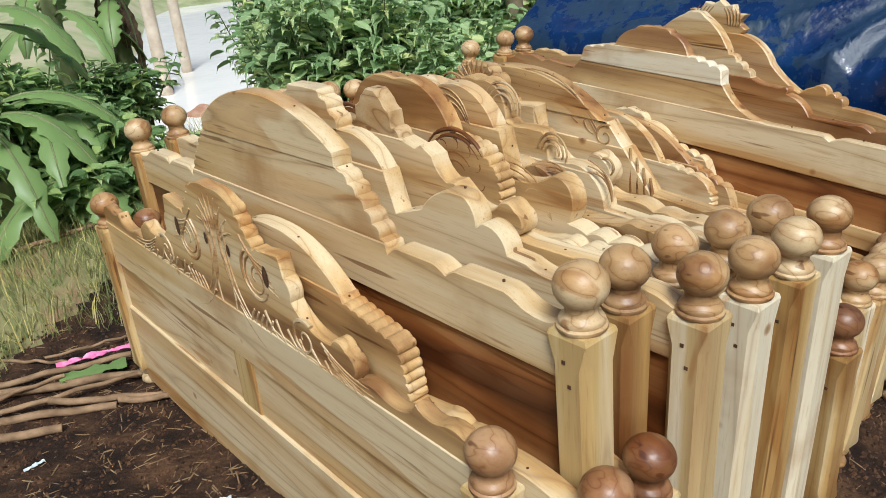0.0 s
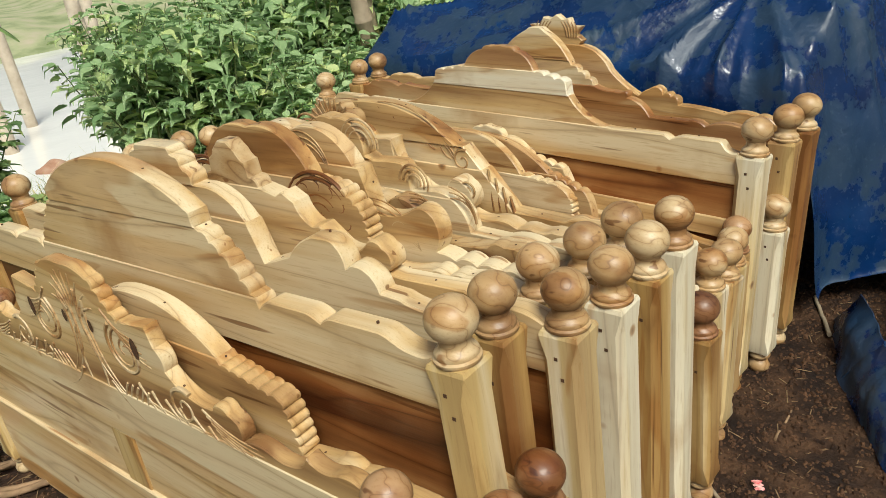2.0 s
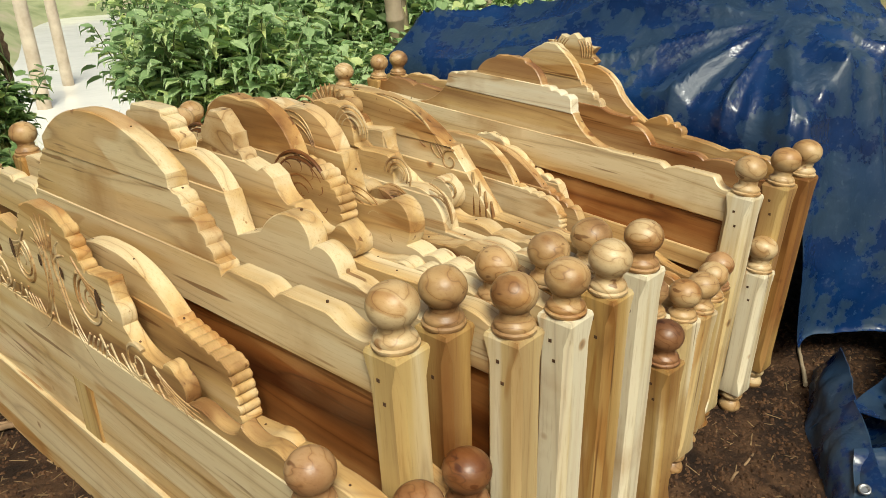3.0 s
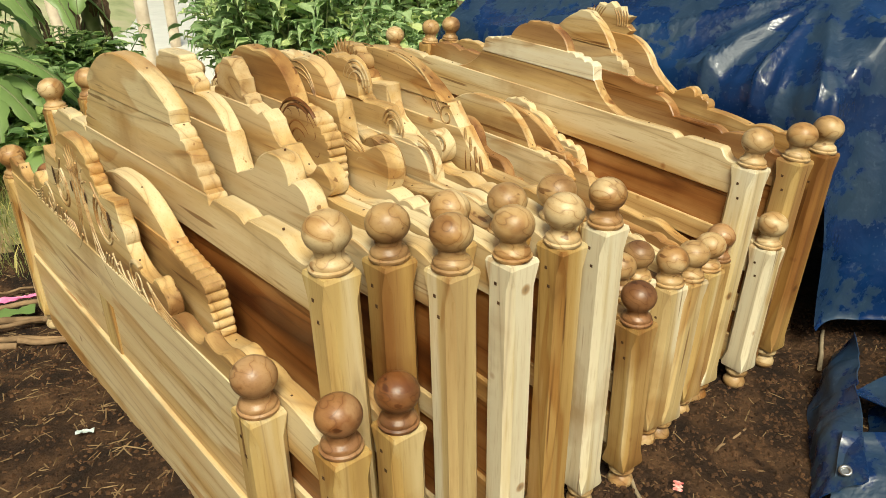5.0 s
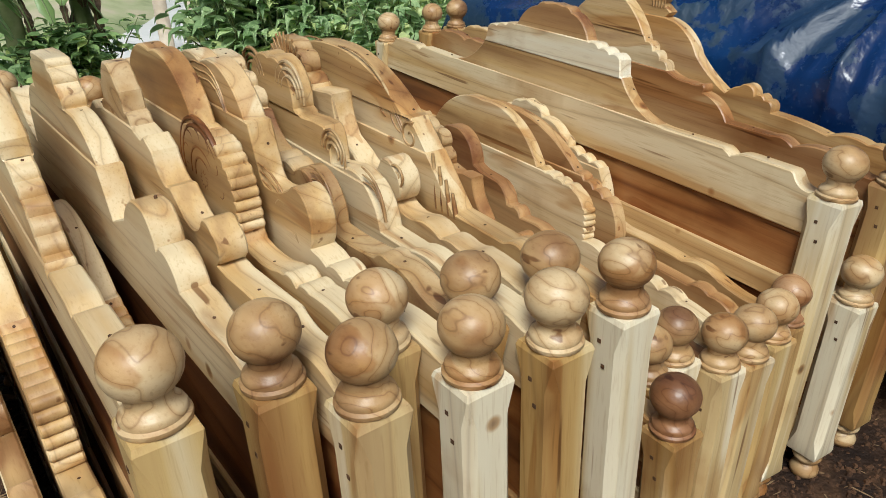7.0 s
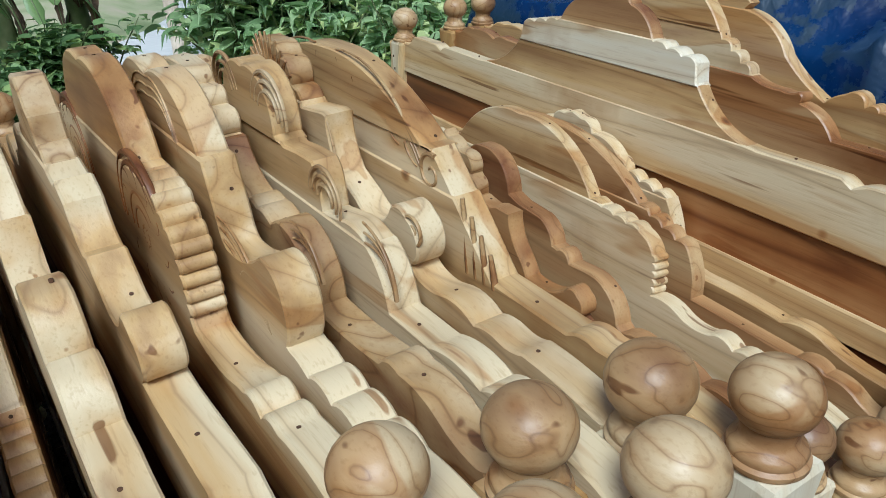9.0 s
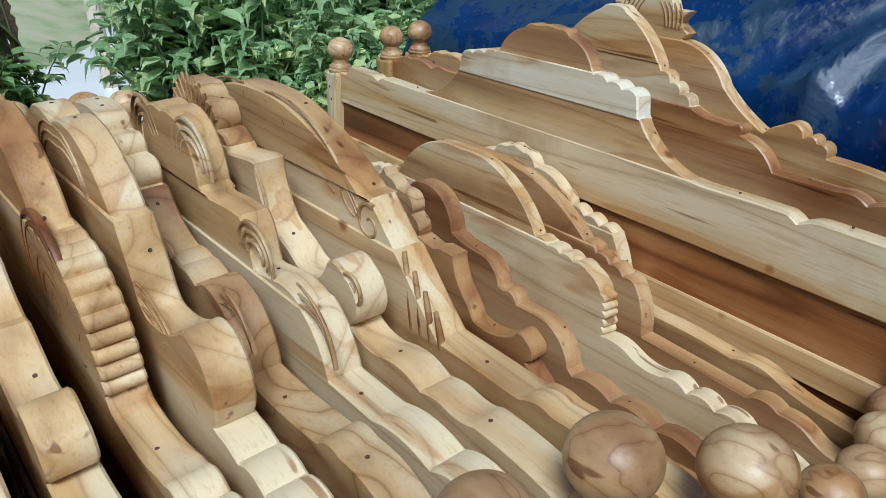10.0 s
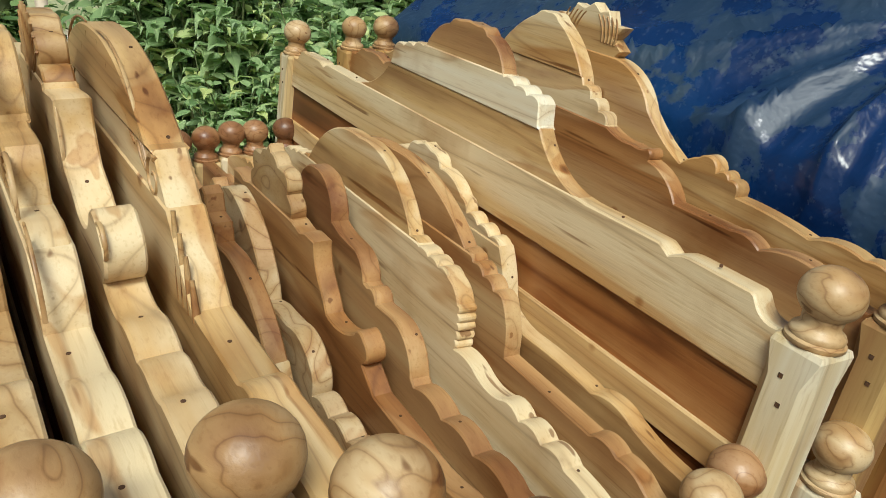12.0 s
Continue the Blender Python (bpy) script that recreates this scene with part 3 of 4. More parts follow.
def e_lb(p):
    return p.ogee(.28, -.064, .008).to(.40, -.058).to(.445, -.024).arc(.440, .022, .018, 7).arc(.475, .018, .010).arc(.590, -.004, -.012, 9).to(.602, .018).to(.625, .046).arc(.645, .112, -.006).to(.690, .118).to(.715, .105).to(.762, .114).arc(.776, .150, .010).to(.782, .155).arc(.797, .196, .012).to(.832, .197).arc(.868, .215, .006).to(.881, .228)


def e_g(p):
    return p.to(.18, -.060).scallops(.455, -.052, 3, .012).to(.466, -.044).arc(.550, .028, .020, 9).to(.612, .024).arc(.650, .040, .012, 5).to(.665, .042).arc(.725, .090, .014, 8).to(.785, .094).to(.820, .104).arc(.915, .185, .026, 12)


def e_hh(p):
    return p.arc(.17, -.030, .008).scallops(.335, -.018, 3, .010).ogee(.474, -.006, -.006).scallops(.482, .072, 5, .007, .004).arc(.522, .104, .006).scallops(.667, .122, 4, .006).arc(.92, .238, .040, 18)


def e_i(p):
    return p.ogee(.15, -.040, -.006).arc(.21, -.040, .010).to(.435, -.032).arc(.458, .060, .008).scallops(.600, .110, 4, .008).arc(.905, .212, .032, 16)


def e_j(p):
    return p.to(.08, -.060).arc(.18, -.041, -.004).arc(.275, -.040, .012).arc(.45, -.033, .004).arc(.536, -.011, -.006).arc(.575, .096, .006).scallops(.705, .122, 3, .010).arc(.730, .148, .008).arc(.822, .180, .012).arc(.862, .205, .010).to(.895, .215)


def e_t1(p):
    return p.ogee(.13, -.036, -.010).arc(.245, -.052, .010).arc(.32, -.036, .008).to(.42, -.042).arc(.600, .044, -.026, 10).to(.606, .050).to(.613, .088).scallops(.735, .113, 3, .008).to(.742, .119).arc(.816, .177, .012).arc(.850, .189, .006).to(.885, .193)


def e_t2(p):
    return p.ogee(.13, -.045, -.008).arc(.24, -.056, .010).arc(.30, -.046, .008).to(.43, -.049).arc(.515, .006, .012, 6).arc(.525, .026, .008).arc(.565, .022, -.004).arc(.645, .036, -.006).scallops(.735, .096, 3, .010).to(.745, .112).arc(.850, .205, .010, 8).arc(.888, .216, .006)


def e_t3(p):
    return p.ogee(.14, -.046, -.008).arc(.24, -.052, .010).arc(.40, -.038, .004).arc(.425, -.012, .012).arc(.455, -.010, .010).arc(.505, .006, .018, 7).arc(.545, -.020, .004).arc(.660, .056, -.006).arc(.790, .137, .020, 10).to(.775, .152).to(.805, .172).to(.782, .200).to(.822, .200).to(.835, .228).to(.862, .222).to(.887, .238)


def e_p1(p):
    return p.to(.03, .0).ogee(.165, .016, .010).to(.18, -.008).ogee(.345, -.022, -.010).arc(.365, .034, .018, 8).arc(.415, .030, .016).arc(.545, .075, -.018, 8).arc(.560, .125, .010).to(.572, .172).to(.655, .160).arc(.680, .150, .006).scallops(.750, .240, 4, .010).arc(.838, .258, .008)


def e_p2(p):
    return p.arc(.20, -.040, .01).arc(.30, -.036, .01).arc(.36, -.030, .010).to(.44, -.042).scallops(.465, .076, 6, .008, .006).scallops(.625, .108, 6, .006).to(.635, .122).arc(.88, .212, .026, 16)


def e_low(p):
    return p.ogee(.20, -.075, .01).scallops(.45, -.085, 4, .012).to(.9, -.09)


PALEW = "pale raw timber bed end with "
ENDS = {}
for name, near, far, edge, lean, kw in (
    ("P1", (-.02, .0, .66), (-.175, 1.69, .622), e_p1, 0, dict(ball=WOOD_BALL_DARK, inset_wood=WOOD_X, joints=(-.04,), height=.58, rail=.118, inset_h=.16, clear=.035, mids=1, stile_w=.09, thick=.038, label=PALEW + "carved scroll and shell crest")),
    ("P2", (.057, -.173, .652), (-.085, 1.58, .575), e_p2, 0, dict(timber=WOOD_POST_TAN, joints=(.121,), ball=WOOD_BALL_DARK, height=.57, label=PALEW + "a smooth bow and serrated shoulders")),
    ("P3", (.190, -.146, .624), (.075, 1.60, .56), e_p2, 0, dict(timber=WOOD_POST_TAN, joints=(.121,), ball=WOOD_BALL_DARK, height=.56, thick=.038, label=PALEW + "serrated shoulders, wedged among taller ones")),
    ("H1", (.119, -.052, .929), (.004, 1.80, .80), e_h1, 0, dict(joints=(-.045, .086), label=PALEW + "a broad bow over scalloped steps")),
    ("H2", (.258, -.018, .896), (.122, 1.78, .825), e_h2, 0, dict(timber=WOOD_POST_TAN, joints=(.05, .119), label=PALEW + "a stepped crown and two humps")),
    ("H3", (.336, -.110, .891), (.225, 1.57, .825), e_h3, 0, dict(timber=WOOD_POST_PALE, tones=(WOOD_X, WOOD_CARVE), joints=(.105,), label=PALEW + "a stepped scroll crest")),
    ("H4", (.413, .0, .88), (.32, 1.52, .83), e_h4, 0, dict(joints=(.103,), label=PALEW + "a round pierced rosette crest")),
    ("H5", (.483, -.11, .869), (.395, 1.485, .83), e_h5, 0, dict(timber=WOOD_POST_PALE, joints=(.127,), label=PALEW + "long arms ending in bulbs")),
    ("H6", (.547, -.015, .87), (.465, 1.66, .835), e_h6, 0, dict(tones=(WOOD_CARVE, WOOD_X), joints=(.089,), thick=.046, label="reddish raw timber bed end with stepped blocks")),
    ("H7", (.618, -.110, .863), (.548, 1.55, .835), e_h7, 0, dict(timber=WOOD_POST_TAN, joints=(.021, .09), label=PALEW + "three carved arcs on its crest")),
    ("H8", (.684, -.018, .86), (.62, 1.62, .835), e_h8, 0, dict(tones=(WOOD_X, WOOD_CARVE), joints=(.12,), thick=.046, label=PALEW + "fluted shell and rolled scrolls")),
    ("H9", (.758, -.096, .862), (.705, 1.58, .835), e_h9, 0, dict(timber=WOOD_POST_PALE, joints=(.038, .0915), label=PALEW + "carved leaf bow, fluted shoulders")),
    ("L0", (.903, -.10, .565), (.87, 1.72, .50), e_l0, 0, dict(tones=(WOOD_X, WOOD_ORANGE), joints=(.02,), ball=WOOD_BALL_DARK, height=.53, thick=.04, label="low timber bed end with dark finials and stepped crest")),
    ("LA", (.968, .02, .575), (.955, 1.78, .50), e_la, 0, dict(board=WOOD_CARVE, height=.55, thick=.036, label=PALEW + "a low bow and round lobes")),
    ("LB", (1.034, .02, .590), (1.045, 1.78, .52), e_lb, 0, dict(timber=WOOD_POST_PALE, tones=(WOOD_ORANGE, WOOD_CARVE), joints=(.113,), height=.55, thick=.036, label=PALEW + "narrow stepped crown and rolled scrolls")),
    ("G", (1.112, -.03, .572), (1.135, 1.80, .52), e_g, 3, dict(board=WOOD_ORANGE, timber=WOOD_POST_PALE, height=.55, thick=.038, label=PALEW + "three stacked bows on its crest")),
    ("Hh", (1.186, -.04, .572), (1.215, 1.80, .53), e_hh, 5, dict(timber=WOOD_POST_PALE, joints=(.12,), height=.55, thick=.036, label=PALEW + "a wide bow and notched shoulders")),
    ("I", (1.302, -.01, .552), (1.290, 1.80, .53), e_i, 3, dict(joints=(.108,), board=WOOD_ORANGE, height=.55, thick=.036, label="orange-brown timber bed end with a scalloped bow")),
    ("J", (1.378, .01, .552), (1.39, 1.80, .53), e_j, 2, dict(joints=(.10,), ball=WOOD_BALL_DARK, height=.55, thick=.036, label="greyish timber bed end with a pointed crown")),
    ("T1", (1.45, 0, .822), (1.45, 1.85, .825), e_t1, 5, dict(timber=WOOD_POST_PALE, tones=(WOOD_X, WOOD_X, WOOD_WHITE, WOOD_ORANGE), joints=(-.040, .046, .116), shift=-.04, inset_h=.105, height=.81, thick=.042, rail=.095, label=PALEW + "white stepped crest and ogee sides")),
    ("Q", (1.575, -.025, .55), (1.56, 1.80, .54), e_low, 4, dict(timber=WOOD_POST_PALE, height=.53, thick=.04, label="low raw timber bed end hidden among taller ones")),
    ("T2", (1.647, -.015, .806), (1.641, 1.84, .84), e_t2, 4, dict(tones=(WOOD_ORANGE, WOOD_X, WOOD_X), joints=(.034, .111), shift=-.04, inset_h=.105, height=.80, thick=.038, label=PALEW + "brown streaks and a scrolled crest")),
    ("T3", (1.760, -.028, .81), (1.76, 1.845, .84), e_t3, 3, dict(timber=WOOD_POST_TAN, joints=(.137,), shift=-.05, inset_h=.105, height=.80, thick=.038, label=PALEW + "a leaf-tipped crest against the tarpaulin")),
):
    ENDS[name] = bed_end("bed_end", near, far, edge, lean, **kw)


# ---- carving on the bed ends ----
def mirror(paths, half):
    return paths + [([(2 * half - u, v) for u, v in p], r) for p, r in paths]


def carve_p1():
    e, half, thick = ENDS["P1"]
    y, P = thick / 2 - 0.001, []
    for j in range(9):  # shell
        a = math.pi * (0.10 + 0.80 * j / 8)
        c = (half, .130)
        P.append((bow((c[0] + .03 * math.cos(a), c[1] + .03 * math.sin(a)), (c[0] + .088 * math.cos(a), c[1] + .112 * math.sin(a)), .006 * math.cos(a)), .0055))
    Q = []
    Q.append((spiral(half - .17, .085, .070, .012, 1.0, -1.3), .0065))
    Q.append((spiral(half - .17, .085, .055, .012, 1.3, -1.0), .004))
    Q.append((spiral(half - .335, .000, .048, .008, 2.2, -1.4), .006))
    Q.append((bow((half - .03, .20), (half - .10, -.05), .045), .007))
    Q.append((bow((half - .05, .18), (half - .13, -.06), .04), .005))
    Q.append((bow((half - .02, .10), (half - .02, -.09), -.02), .006))
    Q.append((bow((half - .06, -.02), (half - .30, -.09), .045), .006))
    for j in range(8):  # acanthus strokes running to the post
        u = half - .24 - .045 * j
        Q.append((bow((u + .06, .012 - .006 * j), (u - .035, -.085 + .002 * j), .016 * (1 if j % 2 else .6)), .0042))
        Q.append((bow((u + .04, -.030 - .003 * j), (u - .03, -.060), -.010), .003))
    for j in range(5):
        Q.append((bow((half - .21 + .02 * j, -.005), (half - .185 + .022 * j, -.085), .008), .0038))
        Q.append((bow((half - .12 - .012 * j, .175 - .012 * j), (half - .215 - .01 * j, .125 - .014 * j), .014), .0036))
    for j in range(6):
        Q.append((bow((half - .40 - .01 * j, .02 - .012 * j), (half - .55 - .012 * j, -.02 - .012 * j), .012), .003))
    relief(e, P + mirror(Q, half), y)
    bm = bmesh.new()  # eyes not cut through: dark discs on the face paint their shade
    for s in (1, -1):
        for cu, cv, a, b in ((half - s * .215, .105, .012, .026), (half - s * .055, .118, .008, .016)):
            lathe(bm, [(0.001, 0), (0.6, 0.02), (1.0, 0.05)], (0, 0, 0), 14)
            for vert in list(bm.verts)[-42:]:
                vert.co = Vector((cu + vert.co.x * a, y + 0.0025 - vert.co.z * 0.03, cv + vert.co.y * b))
    tagged(part("pierced_eyes", bm, PEG, e, "dark discs painted like shaded openings", 0), "", "", "", "stuff")


def carve_h():
    e, half, thick = ENDS["H4"]
    Q, y = [], thick / 2 - 0.001
    cu, cv = .555, .010
    for r in (.112, .098, .060, .040):
        Q.append((spiral(cu, cv, r, r, 0, 1.0, 34), .006))
    for j in range(12):
        a = 2 * math.pi * j / 12
        Q.append((spiral(cu + .078 * math.cos(a), cv + .078 * math.sin(a), .016, .004, a, 1.2, 12), .0042))
        Q.append((bow((cu + .012 * math.cos(a), cv + .012 * math.sin(a)), (cu + .04 * math.cos(a), cv + .04 * math.sin(a)), .006), .004))
    relief(e, mirror(Q, half), y, "dark pierced rosette carving", WOOD_PANEL)
    for key, make in (
        ("H5", lambda h: [(bow((.44, -.045), (.60, .02 + .012 * j), .012 + .01 * j), .0028) for j in range(4)] + [(spiral(.49, -.012, .030, .006, .5, 1.3), .003)] + [(bow((.69, .12 - .012 * j), (.80, .195 - .014 * j), .03), .0026) for j in range(3)]),
        ("H6", lambda h: [(bow((.56 + .012 * j, .02), (.63 + .012 * j, .09), -.012), .0028) for j in range(3)] + [(bow((.35, -.01), (.43, .045 - .012 * j), .02), .003) for j in range(3)]),
        ("H7", lambda h: [(spiral(.575, .045, .046 - .012 * j, .042 - .012 * j, .1, .55, 18), .004) for j in range(3)] + [(spiral(.74, .125, .062 - .014 * j, .06 - .014 * j, .2, .5, 18), .0045) for j in range(3)] + [(bow((.40, -.03), (.47, .05 - .014 * j), .022), .003) for j in range(3)]),
        ("H8", lambda h: [(bow((h, .10), (h + .10 * math.cos(a), .105 + .105 * math.sin(a)), .004), .004) for a in np.linspace(.5, 2.64, 11)] + [(bow((.60 + .016 * j, .02), (.615 + .016 * j, .11), .008), .003) for j in range(4)] + [(spiral(.385, .012, .024, .006, 1, 1.4), .003)]),
        ("H9", lambda h: [(bow((.39 + .020 * j, -.065), (.40 + .020 * j, -.018 + .020 * j * 1.0), 0), .0055) for j in range(4)] + [(bow((.56, .07 - .012 * j), (.80, .185 - .02 * j), .04), .003) for j in range(2)] + [(bow((.60 + .05 * j, .085 + .022 * j), (.57 + .05 * j, .055 + .02 * j), .006), .003) for j in range(5)] + [(spiral(.535, .055, .030, .006, 2.0, -1.2), .004)]),
        ("G", lambda h: [(bow((.75 + .012 * j, .02), (.80 + .012 * j, .07), .006), .0025) for j in range(3)]),
        ("T3", lambda h: [(bow((.80 + .01 * j, .16), (.81 + .014 * j, .215), .006), .003) for j in range(5)]),
    ):
        e, half, thick = ENDS[key]
        relief(e, mirror(make(half), half), thick / 2 - 0.0008)


carve_p1()
carve_h()


# ---- blue tarpaulin over a pile behind the bed ends ----
def tarp_z(x, y):
    west = 0.83 + (x - 1.87) * 0.80 if x > 1.87 else 0.83 + (x - 1.87) * 9
    y0 = 0.05 - 0.05 * smooth(1.9, 2.3, x)
    foot = 0.13 + 0.27 * smooth(1.9, 2.4, x)
    south = 1.02 + (y - y0) * 0.62 if y > y0 else 1.02 + (y - y0) * 1.0 / foot
    ridge = 1.24 - 0.215 * max(0.0, y - 0.35)
    east = ridge + 0.06 - (0.35 + 0.9 * smooth(0.4, 1.5, y)) * max(0.0, x - 2.25)
    north = 0.95 + (2.02 - y) * 2.4
    k = 0.05
    z = -k * math.log(sum(math.exp(-q / k) for q in (west, south, ridge, east, north)))
    a = math.atan2(y - 0.32, x - 2.25)
    d = math.hypot(y - 0.32, x - 2.25)
    fold = (1 - abs(math.sin(a * 6 + 1.6 * noise.noise((x * 1.2, y * 1.2, 1.0)))) ** 0.45) * 0.13 * min(1, d * 1.5) + (1 - abs(math.sin(a * 15 + 1.5 * noise.noise((x * 2, y * 2, 6))))) * 0.035 * min(1, d)
    return z + fold + 0.035 * noise.noise((x * 2.2, y * 2.2, 4)) + 0.010 * noise.noise((x * 8, y * 8, 4))


def make_tarp():
    bm = bmesh.new()
    xs, ws = np.linspace(1.845, 3.9, 150), np.linspace(0, 1, 220) ** 1.35
    hems = []
    for x in xs:  # the skirt ends a hand above the soil
        lo, hi = -0.6, 0.5
        for _ in range(30):
            y = (lo + hi) / 2
            lo, hi = (y, hi) if tarp_z(x, y) < ground_z(x, y) + 0.03 else (lo, y)
        hems.append(hi)
    rows = []
    for w in ws:
        row = []
        for x, y0 in zip(xs, hems):
            y = y0 + (2.5 - y0) * w
            g = ground_z(x, y) + 0.012
            lip = (0.11 + 0.03 * noise.noise((x * 3, 4, 2))) * smooth(0.6, 0.3, y)
            z = g + lip + 0.03 * math.log(1 + math.exp(min(40, (tarp_z(x, y) - g - lip) / 0.03)))
            drape = smooth(0.7, 0.1, y)
            pleat = 0.05 * (1 - abs(math.sin(x * 5.5 + 1.2 * noise.noise((x * 1.5, z * 1.2, 9)))) ** 0.5) + 0.07 * noise.noise((x * 2.0, z * 0.8, 7)) + 0.012 * noise.noise((x * 9, z * 4, 3))
            row.append(bm.verts.new((x, y - pleat * drape, z)))
        rows.append(row)
    for a, b in zip(rows, rows[1:]):
        for k in range(len(xs) - 1):
            bm.faces.new((a[k], a[k + 1], b[k + 1], b[k]))
    t = new("tarpaulin")
    part("sheet", bm, TARP, t, "", 180)
    tagged(t, "creased wet blue tarpaulin draped over a tall pile", "tarpaulin")


make_tarp()


def patch(bm, a, b, c, d, puff, seed, n=26):
    """A stiff sheet between four corners, a little crumpled, 3 mm thick."""
    a, b, c, d = Vector(a), Vector(b), Vector(c), Vector(d)
    up = (b - a).cross(d - a).normalized()
    grids = []
    for off in (0.0, 0.003):
        grid = []
        for i in range(n + 1):
            s = i / n
            row = []
            for j in range(n + 1):
                w = j / n
                p = a.lerp(b, s).lerp(d.lerp(c, s), w)
                dent = puff * math.sin(math.pi * s) * math.sin(math.pi * w) + 0.016 * noise.noise((s * 2.5, w * 2.5, seed)) + 0.012 * abs(noise.noise((s * 5 + w * 2, w * 1.5, seed + 3)))
                row.append(bm.verts.new(p + up * (dent + off)))
            grid.append(row)
        grids.append(grid)
    for g, flip in zip(grids, (True, False)):
        for i in range(n):
            for j in range(n):
                f = (g[i][j], g[i + 1][j], g[i + 1][j + 1], g[i][j + 1])
                bm.faces.new(f[::-1] if flip else f)
    lo, hi = grids
    rim = [(i, 0) for i in range(n)] + [(n, j) for j in range(n)] + [(i, n) for i in range(n, 0, -1)] + [(0, j) for j in range(n, 0, -1)]
    for (i, j), (k, m) in zip(rim, rim[1:] + rim[:1]):
        bm.faces.new((lo[i][j], lo[k][m], hi[k][m], hi[i][j]))


def tarp_hem():
    """The tarpaulin's loose hem, stiffly folded on the soil, with eyelets."""
    t = new("tarpaulin_hem")
    for seed, (a, b, c, d, puff) in enumerate((
        ((1.93, -.14, .0), (1.58, -.26, .0), (1.60, -.36, .165), (1.80, -.25, .20), .02),
        ((1.60, -.25, .0), (1.24, -.48, .0), (1.31, -.56, .11), (1.585, -.365, .172), .03),
        ((1.41, -.43, .135), (1.235, -.515, .03), (1.33, -.80, .03), (1.66, -.66, .15), .02),
        ((1.46, -.47, .01), (1.74, -.37, .01), (1.78, -.45, .19), (1.53, -.56, .22), .03),
        ((1.66, -.33, .09), (2.35, -.40, .10), (2.35, -.72, .02), (1.66, -.66, .15), .05),
        ((1.80, -.42, .16), (2.30, -.34, .30), (2.35, -.50, .04), (1.86, -.60, .05), .03),
    )):
        bm = bmesh.new()
        patch(bm, a, b, c, d, puff, seed * 7 + 1)
        part("fold", bm, TARP, t, "", 50)
    for x, y, z in ((1.315, -.50, .098), (1.385, -.62, .115)):
        bm = bmesh.new()
        lathe(bm, [(0.009, 0.0), (0.0165, 0.0), (0.0165, 0.004), (0.013, 0.006), (0.009, 0.004), (0.0088, 0.001)], (0, 0, 0), 18)
        ring = part("eyelet", bm, METAL, t, "metal eyelet", 60)
        ring.matrix_world = pose(x, y, z, 0, -22, 0)
    tagged(t, "folded blue tarpaulin hem lying on the soil", "tarpaulin")


tarp_hem()


# ---- posts and planks behind ----
def bamboo(x, y, h, r, lean):
    b = new("bamboo_post")
    b.matrix_world = pose(x, y, ground_z(x, y) - 0.03, *lean)
    bm = bmesh.new()
    rings, z = [], 0.0
    while z < h:
        rings += [(r, z), (r, z + 0.26), (r * 1.12, z + 0.275), (r * 1.12, z + 0.285)]
        z += 0.29
    lathe(bm, rings, (0, 0, 0), 16)
    part("culm", bm, BAMBOO, b, "", 50)
    tagged(b, "weathered grey-brown bamboo post in the ground", "post")


bamboo(2.62, 2.75, 2.9, 0.050, (2, -9, 0))
bamboo(2.74, 2.80, 2.4, 0.030, (0, -8, 0))
bamboo(3.35, 2.85, 2.4, 0.045, (0, 4, 0))


def stump():
    b = new("stump")
    b.matrix_world = pose(2.92, 2.85, ground_z(2.92, 2.85), 3, 2, 0)
    bm = bmesh.new()
    lathe(bm, [(0.065, -0.02), (0.060, 0.3), (0.058, 0.70), (0.064, 0.72), (0.064, 0.76), (0.045, 0.765)], (0, 0, 0), 18)
    part("trunk", bm, TRUNK, b)
    tagged(b, "grey weathered stump standing behind the tarpaulin", "stump")


stump()


def stick(name, x, y, L, turn, r, label, z=0.0, material=None, cat="stick", split=False):
    b = new(name)
    zz = ground_z(x, y) + r + z + 0.004
    b.matrix_world = pose(x, y, zz, random.uniform(-2, 2), random.uniform(-1.5, 1.5), turn)
    bm = bmesh.new()
    pts = [((s - .5) * L, 0.03 * L * noise.noise((s * 2, x, y)), 0.012 * noise.noise((s * 5, y, x))) for s in np.linspace(0, 1, 14)]
    tube(bm, pts, r, 8, r * 0.8)
    if split:
        for v in bm.verts:
            v.co.z *= 0.5
    part("shaft", bm, material or STICK, b, "", 50)
    tagged(b, label, cat)
    return b


DRY = "dry split bamboo stick lying on the soil"
for x, y, L, turn, r, z in ((-.42, 1.83, .85, -22, .017, .0), (-.55, 1.96, .75, -17, .013, .015), (-.60, 1.72, .62, -24, .016, .0), (-.46, 1.74, .50, -8, .010, .02), (-.62, 1.86, .40, -2, .009, .03), (-.33, 1.62, .40, -34, .013, .0), (-.75, 1.66, .55, -20, .018, .0), (-.20, 1.50, .26, -30, .012, .0), (-.10, 2.93, .60, 12, .012, .03), (-.50, 2.10, .30, -40, .007, .0), (-.28, 2.02, .34, -5, .006, .02)):
    stick("stick", x, y, L, turn, r, DRY, z)
stick("stick", .93, -.13, .22, 62, .006, "thin pale stick lying on the soil", 0, BAMBOO)
stick("stick", 1.93, -.10, .26, 28, .008, "thin pale stick lying by the tarpaulin", 0, BAMBOO)
stick("stick", 1.28, -.20, .16, 5, .004, "thin dry twig lying on the soil")


